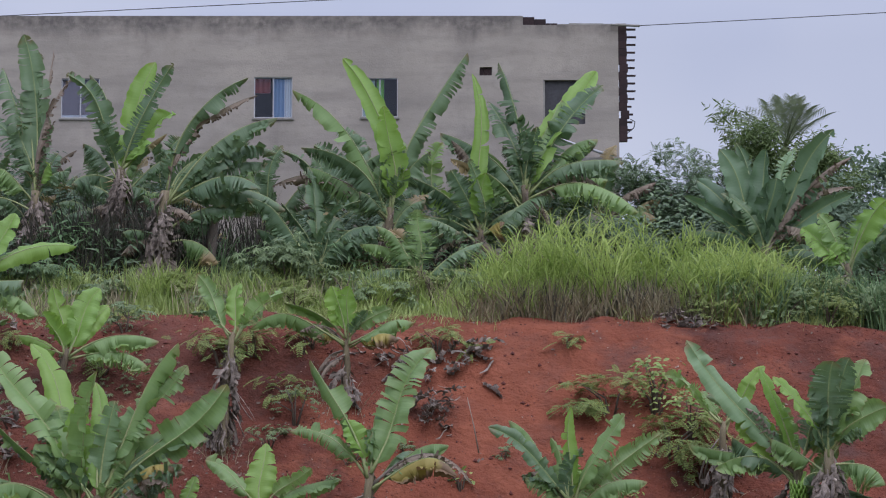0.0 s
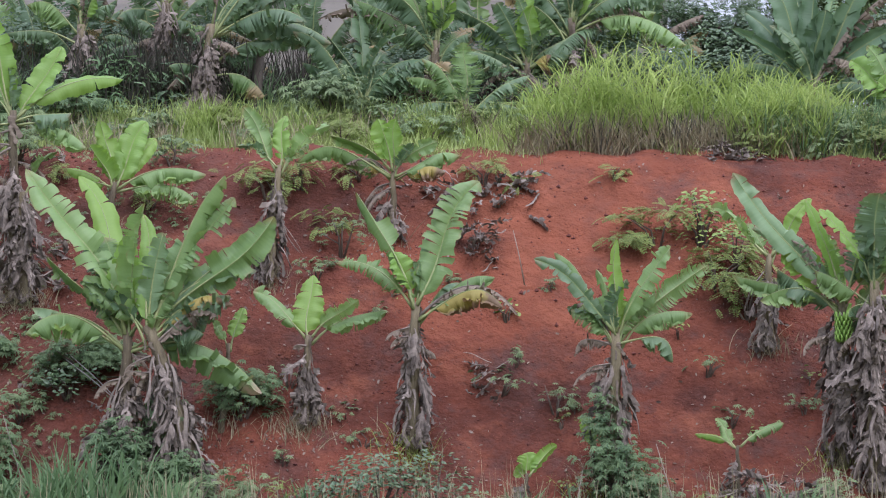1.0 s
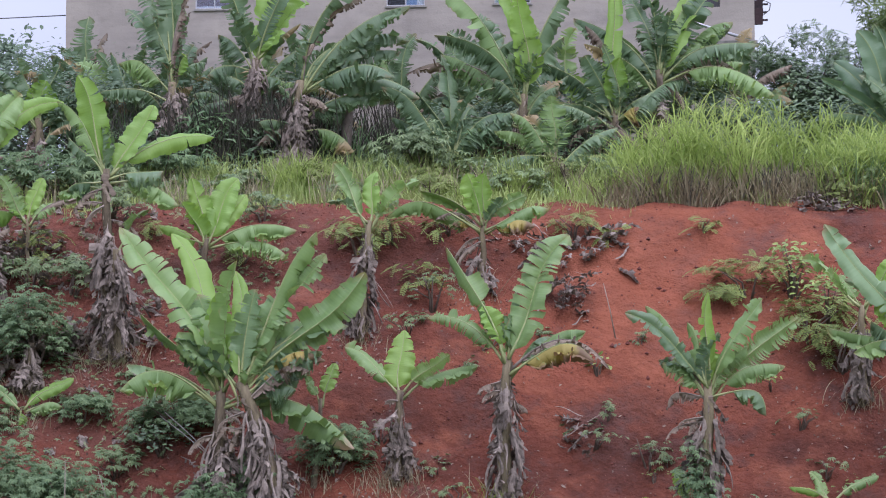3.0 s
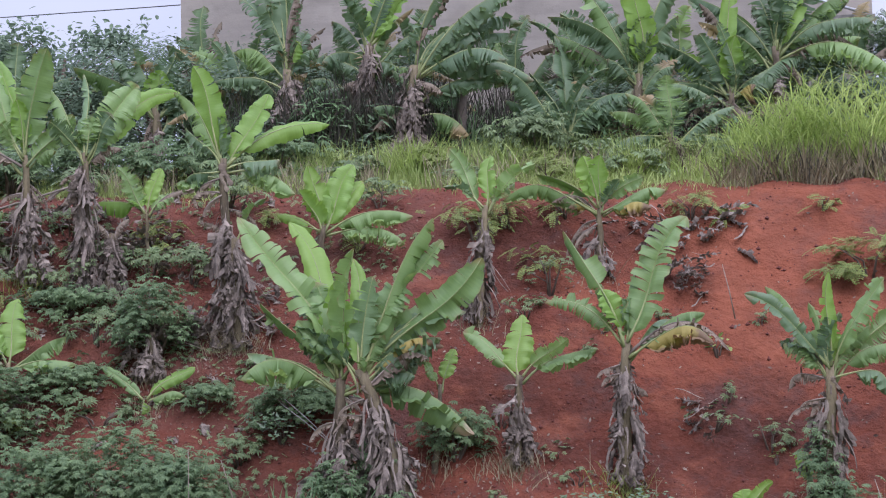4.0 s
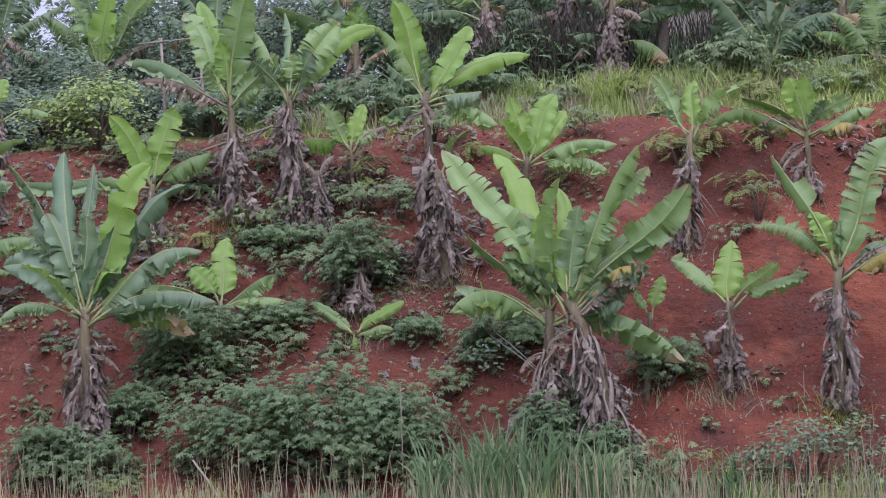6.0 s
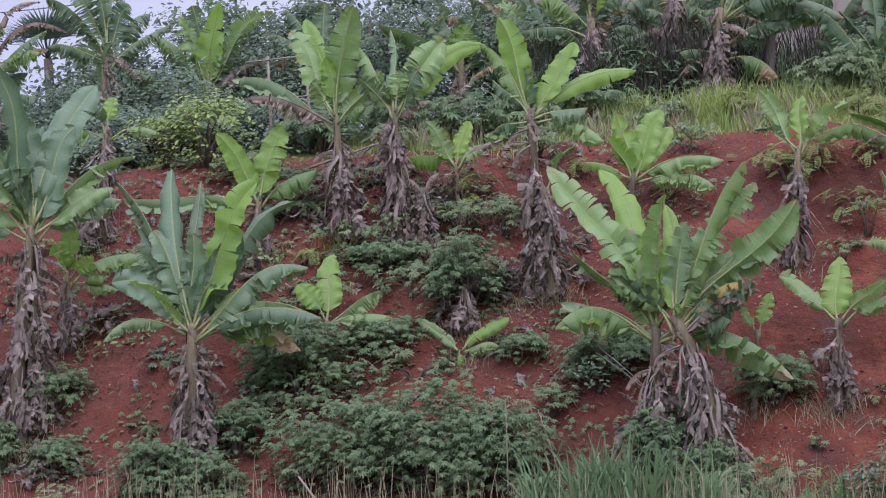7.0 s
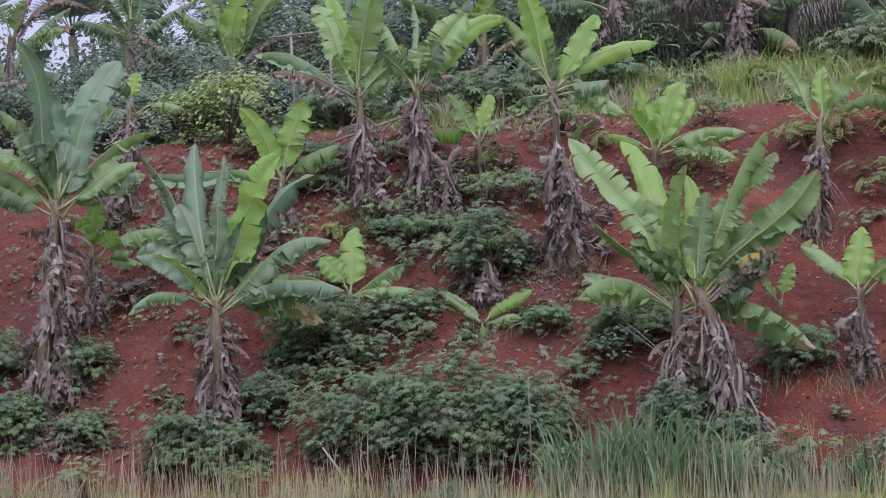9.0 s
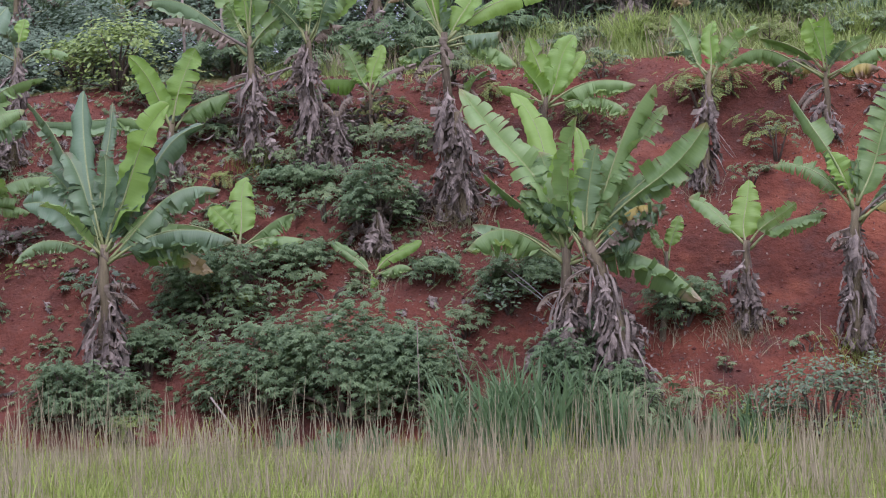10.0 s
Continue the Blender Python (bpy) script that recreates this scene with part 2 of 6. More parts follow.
def soil_material():
    m = Nodes("red_earth")
    pos = m.add("NewGeometry").outputs["Position"]
    sep = m.add("SeparateXYZ", {"Vector": pos})
    big, fine = m.noise(pos, 0.55, 4.0), m.noise(pos, 5.5, 6.0, 0.65)
    col = m.mix(m.span(big, 0.36, 0.64), (0.080, 0.028, 0.020), (0.165, 0.050, 0.031))
    col = m.mix(m.span(fine, 0.35, 0.68), m.mix(1.0, col, (0.82, 0.80, 0.81), "MULTIPLY"), col)
    crumb = m.span(m.noise(m.stretch(pos, (1.0, 1.0, 1.8)), 14.0, 5.0, 0.7), 0.52, 0.70)
    col = m.mix(m.math("MULTIPLY", crumb, 0.16), col, (0.32, 0.118, 0.075))
    col = m.mix(m.span(m.noise(pos, 0.8, 5.0, 0.6), 0.54, 0.74), col, (0.225, 0.078, 0.047))
    col = m.mix(m.math("MULTIPLY", m.span(m.noise(pos, 0.9, 6.0, 0.75), 0.50, 0.66), 0.8), col, (0.085, 0.044, 0.038))
    col = m.mix(m.math("MULTIPLY", m.span(m.noise(m.stretch(pos, (1.0, 1.0, 2.2)), 3.3, 6.0, 0.75), 0.60, 0.70), 0.6), col, (0.10, 0.055, 0.046))
    # lighter orange patch: the lit part of the bank put into the earth colour
    lit_patch = m.add("VectorMath", {0: m.stretch(pos, (0.30, 0.36, 0.0)), 1: (0.42, 13.5, 0.0)}, operation="DISTANCE").outputs["Value"]
    lit_patch = m.math("ADD", lit_patch, m.math("MULTIPLY", m.math("SUBTRACT", m.noise(pos, 0.9, 5.0, 0.65), 0.5), 1.6))
    col = m.mix(m.math("MULTIPLY", m.span(lit_patch, 1.15, 0.25), 0.6), col, m.mix(m.noise(pos, 4.0, 5.0), (0.19, 0.060, 0.033), (0.29, 0.097, 0.055)))
    # litter-brown tone to the left also paints in the shade of the plants
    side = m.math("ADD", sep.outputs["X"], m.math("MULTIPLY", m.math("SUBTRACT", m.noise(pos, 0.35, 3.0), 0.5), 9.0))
    litter_shade = m.math("MULTIPLY", m.span(side, -2.5, -9.5), m.span(m.noise(pos, 1.3, 5.0, 0.7), 0.30, 0.55))
    col = m.mix(m.math("MULTIPLY", litter_shade, 0.6), col, m.mix(m.noise(pos, 9.0), (0.078, 0.034, 0.028), (0.160, 0.064, 0.047)))
    specks = m.span(m.noise(pos, 38.0, 2.0), 0.68, 0.78)
    col = m.mix(m.math("MULTIPLY", specks, 0.6), col, (0.42, 0.22, 0.16))
    rag = m.math("MULTIPLY", m.math("SUBTRACT", m.noise(pos, 1.6), 0.5), 1.6)
    y = m.math("ADD", sep.outputs["Y"], rag)
    meadow = m.mix(m.noise(pos, 3.0), (0.09, 0.10, 0.035), (0.20, 0.19, 0.075))
    col = m.mix(m.span(y, 31.9, 31.3), col, meadow)
    col = m.mix(m.span(y, 39.9, 40.5), col, meadow)
    m.set(Base_Color=col, Roughness=0.95, Specular_IOR_Level=0.15)
    lumps = m.add("TexVoronoi", {"Vector": pos, "Scale": 4.5, "Randomness": 1.0}).outputs["Distance"]
    high = m.math("ADD", m.noise(pos, 3.2, 6.0, 0.6), m.math("MULTIPLY", m.noise(pos, 24.0, 4.0), 0.12))
    high = m.math("SUBTRACT", high, m.math("MULTIPLY", lumps, m.math("MULTIPLY", m.noise(pos, 0.8, 2.0), 0.35)))
    m.bump(m.math("ADD", high, m.math("MULTIPLY", m.noise(pos, 9.0, 3.0, 0.7), 0.35)), 0.8, 0.20)
    return m.mat


def plaster_material():
    m = Nodes("raw_cement_render")
    pos = m.add("NewGeometry").outputs["Position"]
    sep = m.add("SeparateXYZ", {"Vector": pos})
    col = m.mix(m.span(m.noise(pos, 0.5, 4.0), 0.3, 0.7), (0.27, 0.247, 0.222), (0.37, 0.337, 0.30))
    col = m.mix(m.span(m.noise(m.stretch(pos, (0.35, 1, 2.2)), 1.6, 5.0), 0.45, 0.75), col, (0.245, 0.226, 0.208))
    wide = m.math("MULTIPLY", m.math("SUBTRACT", m.noise(m.stretch(pos, (0.8, 1, 0.15)), 1.0, 4.0), 0.5), 1.2)
    runs = m.math("MULTIPLY", m.math("SUBTRACT", m.noise(m.stretch(pos, (2.3, 1, 0.35)), 1.0, 6.0, 0.65), 0.5), 0.5)
    level = m.math("ADD", sep.outputs["Z"], m.math("ADD", wide, runs))
    damp = m.math("MULTIPLY", m.span(level, 13.28, 13.72), m.span(m.noise(pos, 6.0, 4.0), 0.1, 0.6))
    col = m.mix(m.math("MULTIPLY", damp, 0.68), col, (0.050, 0.044, 0.050))
    faint = m.span(m.noise(m.stretch(pos, (0.8, 1, 0.14)), 1.0, 5.0, 0.65), 0.56, 0.78)
    col = m.mix(m.math("MULTIPLY", faint, 0.5), col, (0.13, 0.12, 0.12))
    trowel = m.noise(m.stretch(pos, (1.0, 1, 1.6)), 4.5, 6.0, 0.7)
    col = m.mix(m.math("MULTIPLY", m.span(trowel, 0.52, 0.70), 0.35), col, (0.19, 0.172, 0.155))
    col = m.mix(m.math("MULTIPLY", m.span(m.noise(pos, 1.1, 5.0, 0.6), 0.56, 0.72), 0.4), col, (0.40, 0.37, 0.335))
    m.set(Base_Color=col, Roughness=0.92, Specular_IOR_Level=0.2)
    m.bump(m.math("ADD", m.noise(pos, 22.0, 5.0), m.math("MULTIPLY", trowel, 0.8)), 0.45, 0.012)
    return m.mat


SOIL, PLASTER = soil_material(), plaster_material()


def glass_material():
    m = Nodes("window_glass")
    clear = m.add("BsdfTransparent", {"Color": (0.8, 0.85, 0.9, 1)})
    gloss = m.add("BsdfGlossy", {"Color": (0.9, 0.9, 0.95, 1), "Roughness": 0.05})
    fres = m.add("Fresnel", {"IOR": 1.5})
    blend = m.add("MixShader", {"Fac": fres.outputs[0]})
    m.tree.links.new(clear.outputs[0], blend.inputs[1])
    m.tree.links.new(gloss.outputs[0], blend.inputs[2])
    m.tree.links.new(blend.outputs[0], m.out.inputs["Surface"])
    return m.mat


GLASS = glass_material()
CLOTH = {k: varied("curtain_" + k, a, b, 0.9, 6.0, False, 0) for k, a, b in (
    ("red", (0.14, 0.025, 0.022), (0.36, 0.06, 0.05)), ("blue", (0.20, 0.32, 0.50), (0.30, 0.43, 0.62)),
    ("green", (0.14, 0.42, 0.06), (0.24, 0.58, 0.10)), ("mauve", (0.24, 0.20, 0.23), (0.34, 0.29, 0.32)), ("pale", (0.36, 0.46, 0.40), (0.46, 0.56, 0.50)), ("white", (0.62, 0.65, 0.70), (0.76, 0.78, 0.82)))}


# ---- building blocks ----
def put(name, mesh, mat, parent=None, label="", smooth=True):
    ob = new(name, mesh)
    if mat and not mesh.materials:
        mesh.materials.append(mat)
    if smooth:
        mesh.shade_smooth()
    if parent:
        ob.parent = parent
    return tagged(ob, label)


def mesh_of(name, verts, faces, uvs=None):
    me = bpy.data.meshes.new(name)
    me.from_pydata(verts if isinstance(verts, list) else verts.tolist(), [], faces if isinstance(faces, list) else faces.tolist())
    if uvs is not None:
        layer = me.uv_layers.new(name="UVMap")
        loops = np.zeros(len(me.loops), np.int32)
        me.loops.foreach_get("vertex_index", loops)
        layer.data.foreach_set("uv", np.asarray(uvs, np.float32)[loops].ravel())
    me.update()
    return me


def part(name, verts, faces, mat, parent, label="", smooth=True, uvs=None):
    return put(name, mesh_of(name, verts, faces, uvs), mat, parent, label, smooth)


def tube(path, radii, sides=8, squash=1.0):
    """Verts and faces of a tapered tube along a path, with closed ends."""
    path = [Vector(p) for p in path]
    verts, faces = [], []
    ref = Vector((0, 1, 0))
    for n, p in enumerate(path):
        d = (path[min(n + 1, len(path) - 1)] - path[max(n - 1, 0)]).normalized()
        a = d.cross(ref)
        a = a.normalized() if a.length > 1e-4 else Vector((1, 0, 0))
        b = d.cross(a)
        for k in range(sides):
            c = 2 * math.pi * k / sides
            verts.append(tuple(p + (a * math.cos(c) + b * math.sin(c) * squash) * radii[n]))
    for n in range(len(path) - 1):
        for k in range(sides):
            i, j = n * sides + k, n * sides + (k + 1) % sides
            faces.append((i, j, j + sides, i + sides))
    faces.append(tuple(range(sides))[::-1])
    faces.append(tuple(range((len(path) - 1) * sides, len(path) * sides)))
    return verts, faces


def join(pieces):
    verts, faces = [], []
    for v, f in pieces:
        k = len(verts)
        verts += v
        faces += [tuple(i + k for i in q) for q in f]
    return verts, faces


def box(x0, x1, y0, y1, z0, z1):
    v = [(x, y, z) for x in (x0, x1) for y in (y0, y1) for z in (z0, z1)]
    f = [(0, 1, 3, 2), (4, 6, 7, 5), (0, 4, 5, 1), (2, 3, 7, 6), (0, 2, 6, 4), (1, 5, 7, 3)]
    return v, f


def empty(name, x, y, z, turn=0.0, label="", category="", group="", kind=""):
    ob = new(name)
    ob.matrix_world = pose(x, y, z, 0, 0, turn)
    return tagged(ob, label, category, group, kind)


PROFILE_Y = [-300, 2, 22, 30, 32.2, 33.2, 36.0, 38.6, 39.4, 40.4, 46, 60, 120, 400]
PROFILE_Z = [0.6, 0.6, -0.85, -0.8, -0.55, 0.25, 3.05, 5.45, 5.85, 6.05, 7.2, 7.4, 5.0, -6.0]


def hump(x, y, scale, seed):
    """Smooth cheap undulation, about -1 to 1."""
    a = np.sin(x / scale * 1.7 + seed) * np.cos(y / scale * 1.3 - seed * 2.1)
    b = np.sin((x + y) / scale * 1.1 + seed * 3.3) * np.cos((x - 1.7 * y) / scale * 0.9 + seed)
    return 0.5 * (a + b)


def ground_z(x, y):
    """Height of the ground: a meadow, a steep cut bank, and a terrace above it."""
    x, y = np.asarray(x, float), np.asarray(y, float)
    ys = y + 0.35 * hump(x, 0 * x, 3.1, 1.0) + 0.25 * np.clip(x - 4, 0, 6) / 6
    z = np.interp(ys, PROFILE_Y, PROFILE_Z)
    bank = np.clip((ys - 31.8) / 1.2, 0, 1) * np.clip((41.5 - ys) / 1.5, 0, 1)
    z = z + bank * (0.10 * hump(x, y, 1.3, 2.0) + 0.05 * hump(x, y, 0.45, 5.0) + 0.02 * hump(x, y, 0.17, 7.0))
    return z - 0.3 * np.clip((x - 4) / 5, 0, 1) * np.clip((ys - 34) / 4, 0, 1) * np.clip((46 - ys) / 4, 0, 1)


# ---- ground: one sheet, fine on the bank, coarse to the horizon ----
SHEET = {}


def surface(x, y):
    """Height of the built, rough ground at points."""
    xs, ys, z = SHEET["xs"], SHEET["ys"], SHEET["z"]
    i = np.clip(np.searchsorted(xs, x) - 1, 0, len(xs) - 2)
    j = np.clip(np.searchsorted(ys, y) - 1, 0, len(ys) - 2)
    u, v = (x - xs[i]) / (xs[i + 1] - xs[i]), (y - ys[j]) / (ys[j + 1] - ys[j])
    return (z[j, i] * (1 - u) + z[j, i + 1] * u) * (1 - v) + (z[j + 1, i] * (1 - u) + z[j + 1, i + 1] * u) * v


def build_ground():
    xs = np.concatenate([[-3000, -900, -300, -120, -60, -40, -30, -26], np.arange(-23, 12.01, 0.13), [14, 18, 25, 40, 80, 200, 700, 3000]])
    ys = np.concatenate([[-3000, -600, -150, -50, -20, -8, 0, 6, 12, 18, 22, 25, 28, 30, 31], np.arange(31.5, 41.6, 0.085), [42, 43, 44, 46, 48, 52, 60, 75, 100, 150, 250, 400, 1000, 3500]])
    gx, gy = np.meshgrid(xs, ys)
    gz = ground_z(gx, gy)
    near = (gy > 31.4) & (gy < 41.7) & (np.abs(gx + 5.5) < 18)
    rough = np.array([noise.fractal(Vector((x * 1.7, y * 1.7, 0.3)), 0.9, 2.1, 5) if n else 0 for x, y, n in zip(gx.ravel(), gy.ravel(), near.ravel())]).reshape(gx.shape)
    gz = gz + 0.075 * rough
    SHEET.update(xs=xs, ys=ys, z=gz)
    w = len(xs)
    idx = np.arange(len(xs) * len(ys)).reshape(len(ys), w)
    faces = np.stack([idx[:-1, :-1], idx[:-1, 1:], idx[1:, 1:], idx[1:, :-1]], -1).reshape(-1, 4)
    me = mesh_of("ground", np.stack([gx, gy, gz], -1).reshape(-1, 3), faces)
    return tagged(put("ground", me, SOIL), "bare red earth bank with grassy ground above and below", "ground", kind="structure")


build_ground()


# ---- banana plants ----
def leaf(plant, crown, ang, length, bow, width, kind, rng, tatter=0.0):
    """One banana leaf: a bare stalk, a midrib and two half blades torn into strips; its tip lies at the angle (from upright, to the right) and length given."""
    a = radians(ang)
    chord, across = Vector((math.sin(a), 0, math.cos(a))), Vector((math.cos(a), 0, -math.sin(a)))
    lift = across * (-1 if ang >= 0 else 1)
    flat = min(1.0, max(0.0, (abs(ang) - 45) / 40))
    depth = (rng.uniform(-0.12, 0.50) if abs(ang) < 80 else rng.uniform(-0.45, -0.05)) * length * (1 - 0.4 * flat)
    young = kind in "bw"
    hanging = abs(ang) > (42 if tatter else 62) and kind not in "bw" or bow >= 0.2
    # how the blade turns from the viewer, and how steeply its halves fold at the midrib
    twist = radians(rng.choice((-1, 1)) * rng.uniform(12, 48) * (1 - flat) + flat * rng.uniform(34, 58))
    fold = radians(rng.uniform(24, 50) if rng.random() < 0.6 or young else -rng.uniform(24, 52)) * (1 - flat) - radians(38) * flat
    if kind == "w":
        width *= 1.25
        twist, fold = radians(rng.uniform(-22, 22)), radians(rng.choice((-1, 1)) * rng.uniform(10, 26))
    if kind == "b" and abs(ang) < 12 and width > 0.4:
        twist, fold = radians(rng.uniform(-12, 12)), radians(rng.uniform(14, 24))
    # most blades show their lit upper face
    flip = [(across * math.cos(k) + Vector((0, math.sin(k), 0))).cross(chord + Vector((0, depth / length, 0))) for k in (twist, -twist)]
    flip = [n.z if n.y < 0 else -n.z for n in flip]
    if flip[1] > flip[0] and rng.random() < 0.8:
        twist = -twist
    half = min(0.5 * width * min(1.3, 1 / (math.cos(twist) * math.cos(fold))), 0.36)
    if kind == "b" and abs(ang) < 12 and width > 0.4:
        half, blunt_tip = 0.54 * width, 2.4
    else:
        blunt_tip = 0.0
    if hanging and kind != "w":
        twist, fold = radians(rng.uniform(62, 82)), radians(-rng.uniform(52, 70))
        half = min(width * 0.95, 0.42)
    if kind == "x":
        fold, half = fold if hanging else radians(-48), half * 0.8
    tear = {"b": 0.07, "g": 0.26, "d": 0.32, "p": 0.25, "w": 0.05, "u": 0.25, "t": 0.4, "y": 0.3, "x": 0.8}[kind] * rng.uniform(0.5, 1.3)
    if kind in "gdtp" and rng.random() < 0.22:
        tear = 0.75
    tear = max(tear, tatter * rng.uniform(0.5, 1.2) if kind not in "bw" else 0.0)
    limp = {"b": 6, "w": 6, "x": 26, "y": 18}.get(kind, 15 + 6 * flat)
    wav, blunt = rng.uniform(0, 6.28), blunt_tip or rng.uniform(4.0, 7.0)
    petiole = min(0.30, max(0.07, rng.uniform(0.16, 0.32) * min(1.0, crown[2] / 1.7) / max(0.3, length)) + 0.06 * flat) if kind not in "xw" else 0.08
    start = Vector(crown) + Vector((chord.x * 0.05, rng.uniform(-0.06, 0.06), 0))
    tip = start + chord * length
    start.z -= min(0.35, crown[2] * 0.16) * (rng.uniform(0.5, 1.0) if hanging else rng.uniform(0, 0.7))
    chord = tip - start
    length = chord.length
    chord = chord / length
    curl = rng.uniform(0.0, 0.13) * (1 if abs(ang) < 50 else 0.3)
    sway = rng.uniform(-0.035, 0.035) * length

    def spine(s):
        return (start + chord * (length * s) + lift * (bow * length * 4 * s * (1 - s) * (0.75 + 0.5 * s)) + across * (sway * math.sin(s * 6.0))
                + Vector((0, depth * s ** 1.3, 0)) - Vector((0, 0.5, 0.6)) * (curl * length * max(0.0, s - 0.7) ** 2 * 8))

    stations, cuts = 40, 5
    verts, faces, uvs = [], [], []
    for side in (-1, 1):
        swell = rng.uniform(0, 6.28)
        breaks = [0] + [k for k in range(2, stations) if rng.random() < tear * (1.1 + math.sin(k * 0.45 + swell))] + [stations]
        sided = fold * rng.uniform(0.6, 1.4)
        for i0, i1 in zip(breaks, breaks[1:]):
            if i1 <= i0:
                continue
            torn = i0 > 0 or i1 < stations
            loose = radians(rng.gauss(0, limp) * rng.choice((0.5, 1.0, 1.8))) - radians(limp * 0.7) * (1 + flat)
            tilt = rng.gauss(0, 0.10) if torn else 0.0
            gap = rng.choice((rng.uniform(0.01, 0.08), rng.uniform(0.01, 0.08), rng.uniform(0.1, 0.45))) * (1.7 if tear > 0.6 else 1) if torn else 0.0
            if kind == "x" or tear > 0.5 and torn and tatter:
                gap = rng.uniform(0.15, 0.75)
            short = rng.uniform(0.84, 1.0) * (rng.uniform(0.5, 1.0) if kind == "x" else 1.0)
            slant = rng.uniform(0.01, 0.05)
            mid = (i0 + i1) / 2
            first = len(verts)
            for i in range(i0, i1 + 1):
                for c in range(cuts):
                    q = c / (cuts - 1)
                    u = (i + (mid - i) * gap * q * q) / stations
                    u = min(1.0, max(0.0, u + slant * q * (1 - u)))
                    s = petiole + (1 - petiole) * u
                    shape = (1 - math.exp(-u * 11.0)) * max(0.0, 1 - u ** blunt) ** 0.62
                    w = half * shape * q * short * (1 + 0.05 * math.sin(i * 1.9 + side + wav) * q)
                    p = spine(s)
                    t = (spine(min(1, s + 0.02)) - spine(max(0, s - 0.02))).normalized()
                    flatv = across * math.cos(twist) + Vector((0, math.sin(twist), 0))
                    flatv = (flatv - t * flatv.dot(t)).normalized()
                    up = flatv.cross(t)
                    up = up if up.z + 0.3 * up.y > 0 else -up
                    b = sided + loose * q + radians(-24 * q * q) + 0.12 * math.sin(i * 0.7 + wav) * q
                    v = p + flatv * (side * w * math.cos(b)) + up * (w * math.sin(b) + tilt * q * (i - mid) / stations * length * 0.4)
                    if flat > 0 or kind == "x":
                        v.z -= 0.22 * w * max(flat, 0.7 if kind == "x" else 0)
                    verts.append(tuple(v))
                    uvs.append((s * 2.0, side * q))
            for i in range(i1 - i0):
                for c in range(cuts - 1):
                    k = first + i * cuts + c
                    q = (k, k + 1, k + cuts + 1, k + cuts)
                    faces.append(q if side > 0 else q[::-1])
    names = {"x": ("dead_leaf", "withered brown hanging leaf"), "y": ("leaf", "yellowing leaf"), "t": ("leaf", "green leaf with a dry brown tip"), "u": ("leaf", "green leaf with a dry brown tip"), "b": ("leaf", "fresh light green leaf")}
    name, label = names.get(kind, ("leaf", ""))
    blade = part(name, verts, faces, LEAF[kind], plant, label, uvs=uvs)
    n = 12
    thick = min(1.0, 0.5 + length / 4)
    v, f = tube([spine(k / n * 0.985) for k in range(n + 1)], [(0.004 + 0.030 * (1 - k / n) ** 2.2) * thick for k in range(n + 1)], 6)
    part("midrib", v, f, DEAD if kind == "x" else MIDRIB, blade)


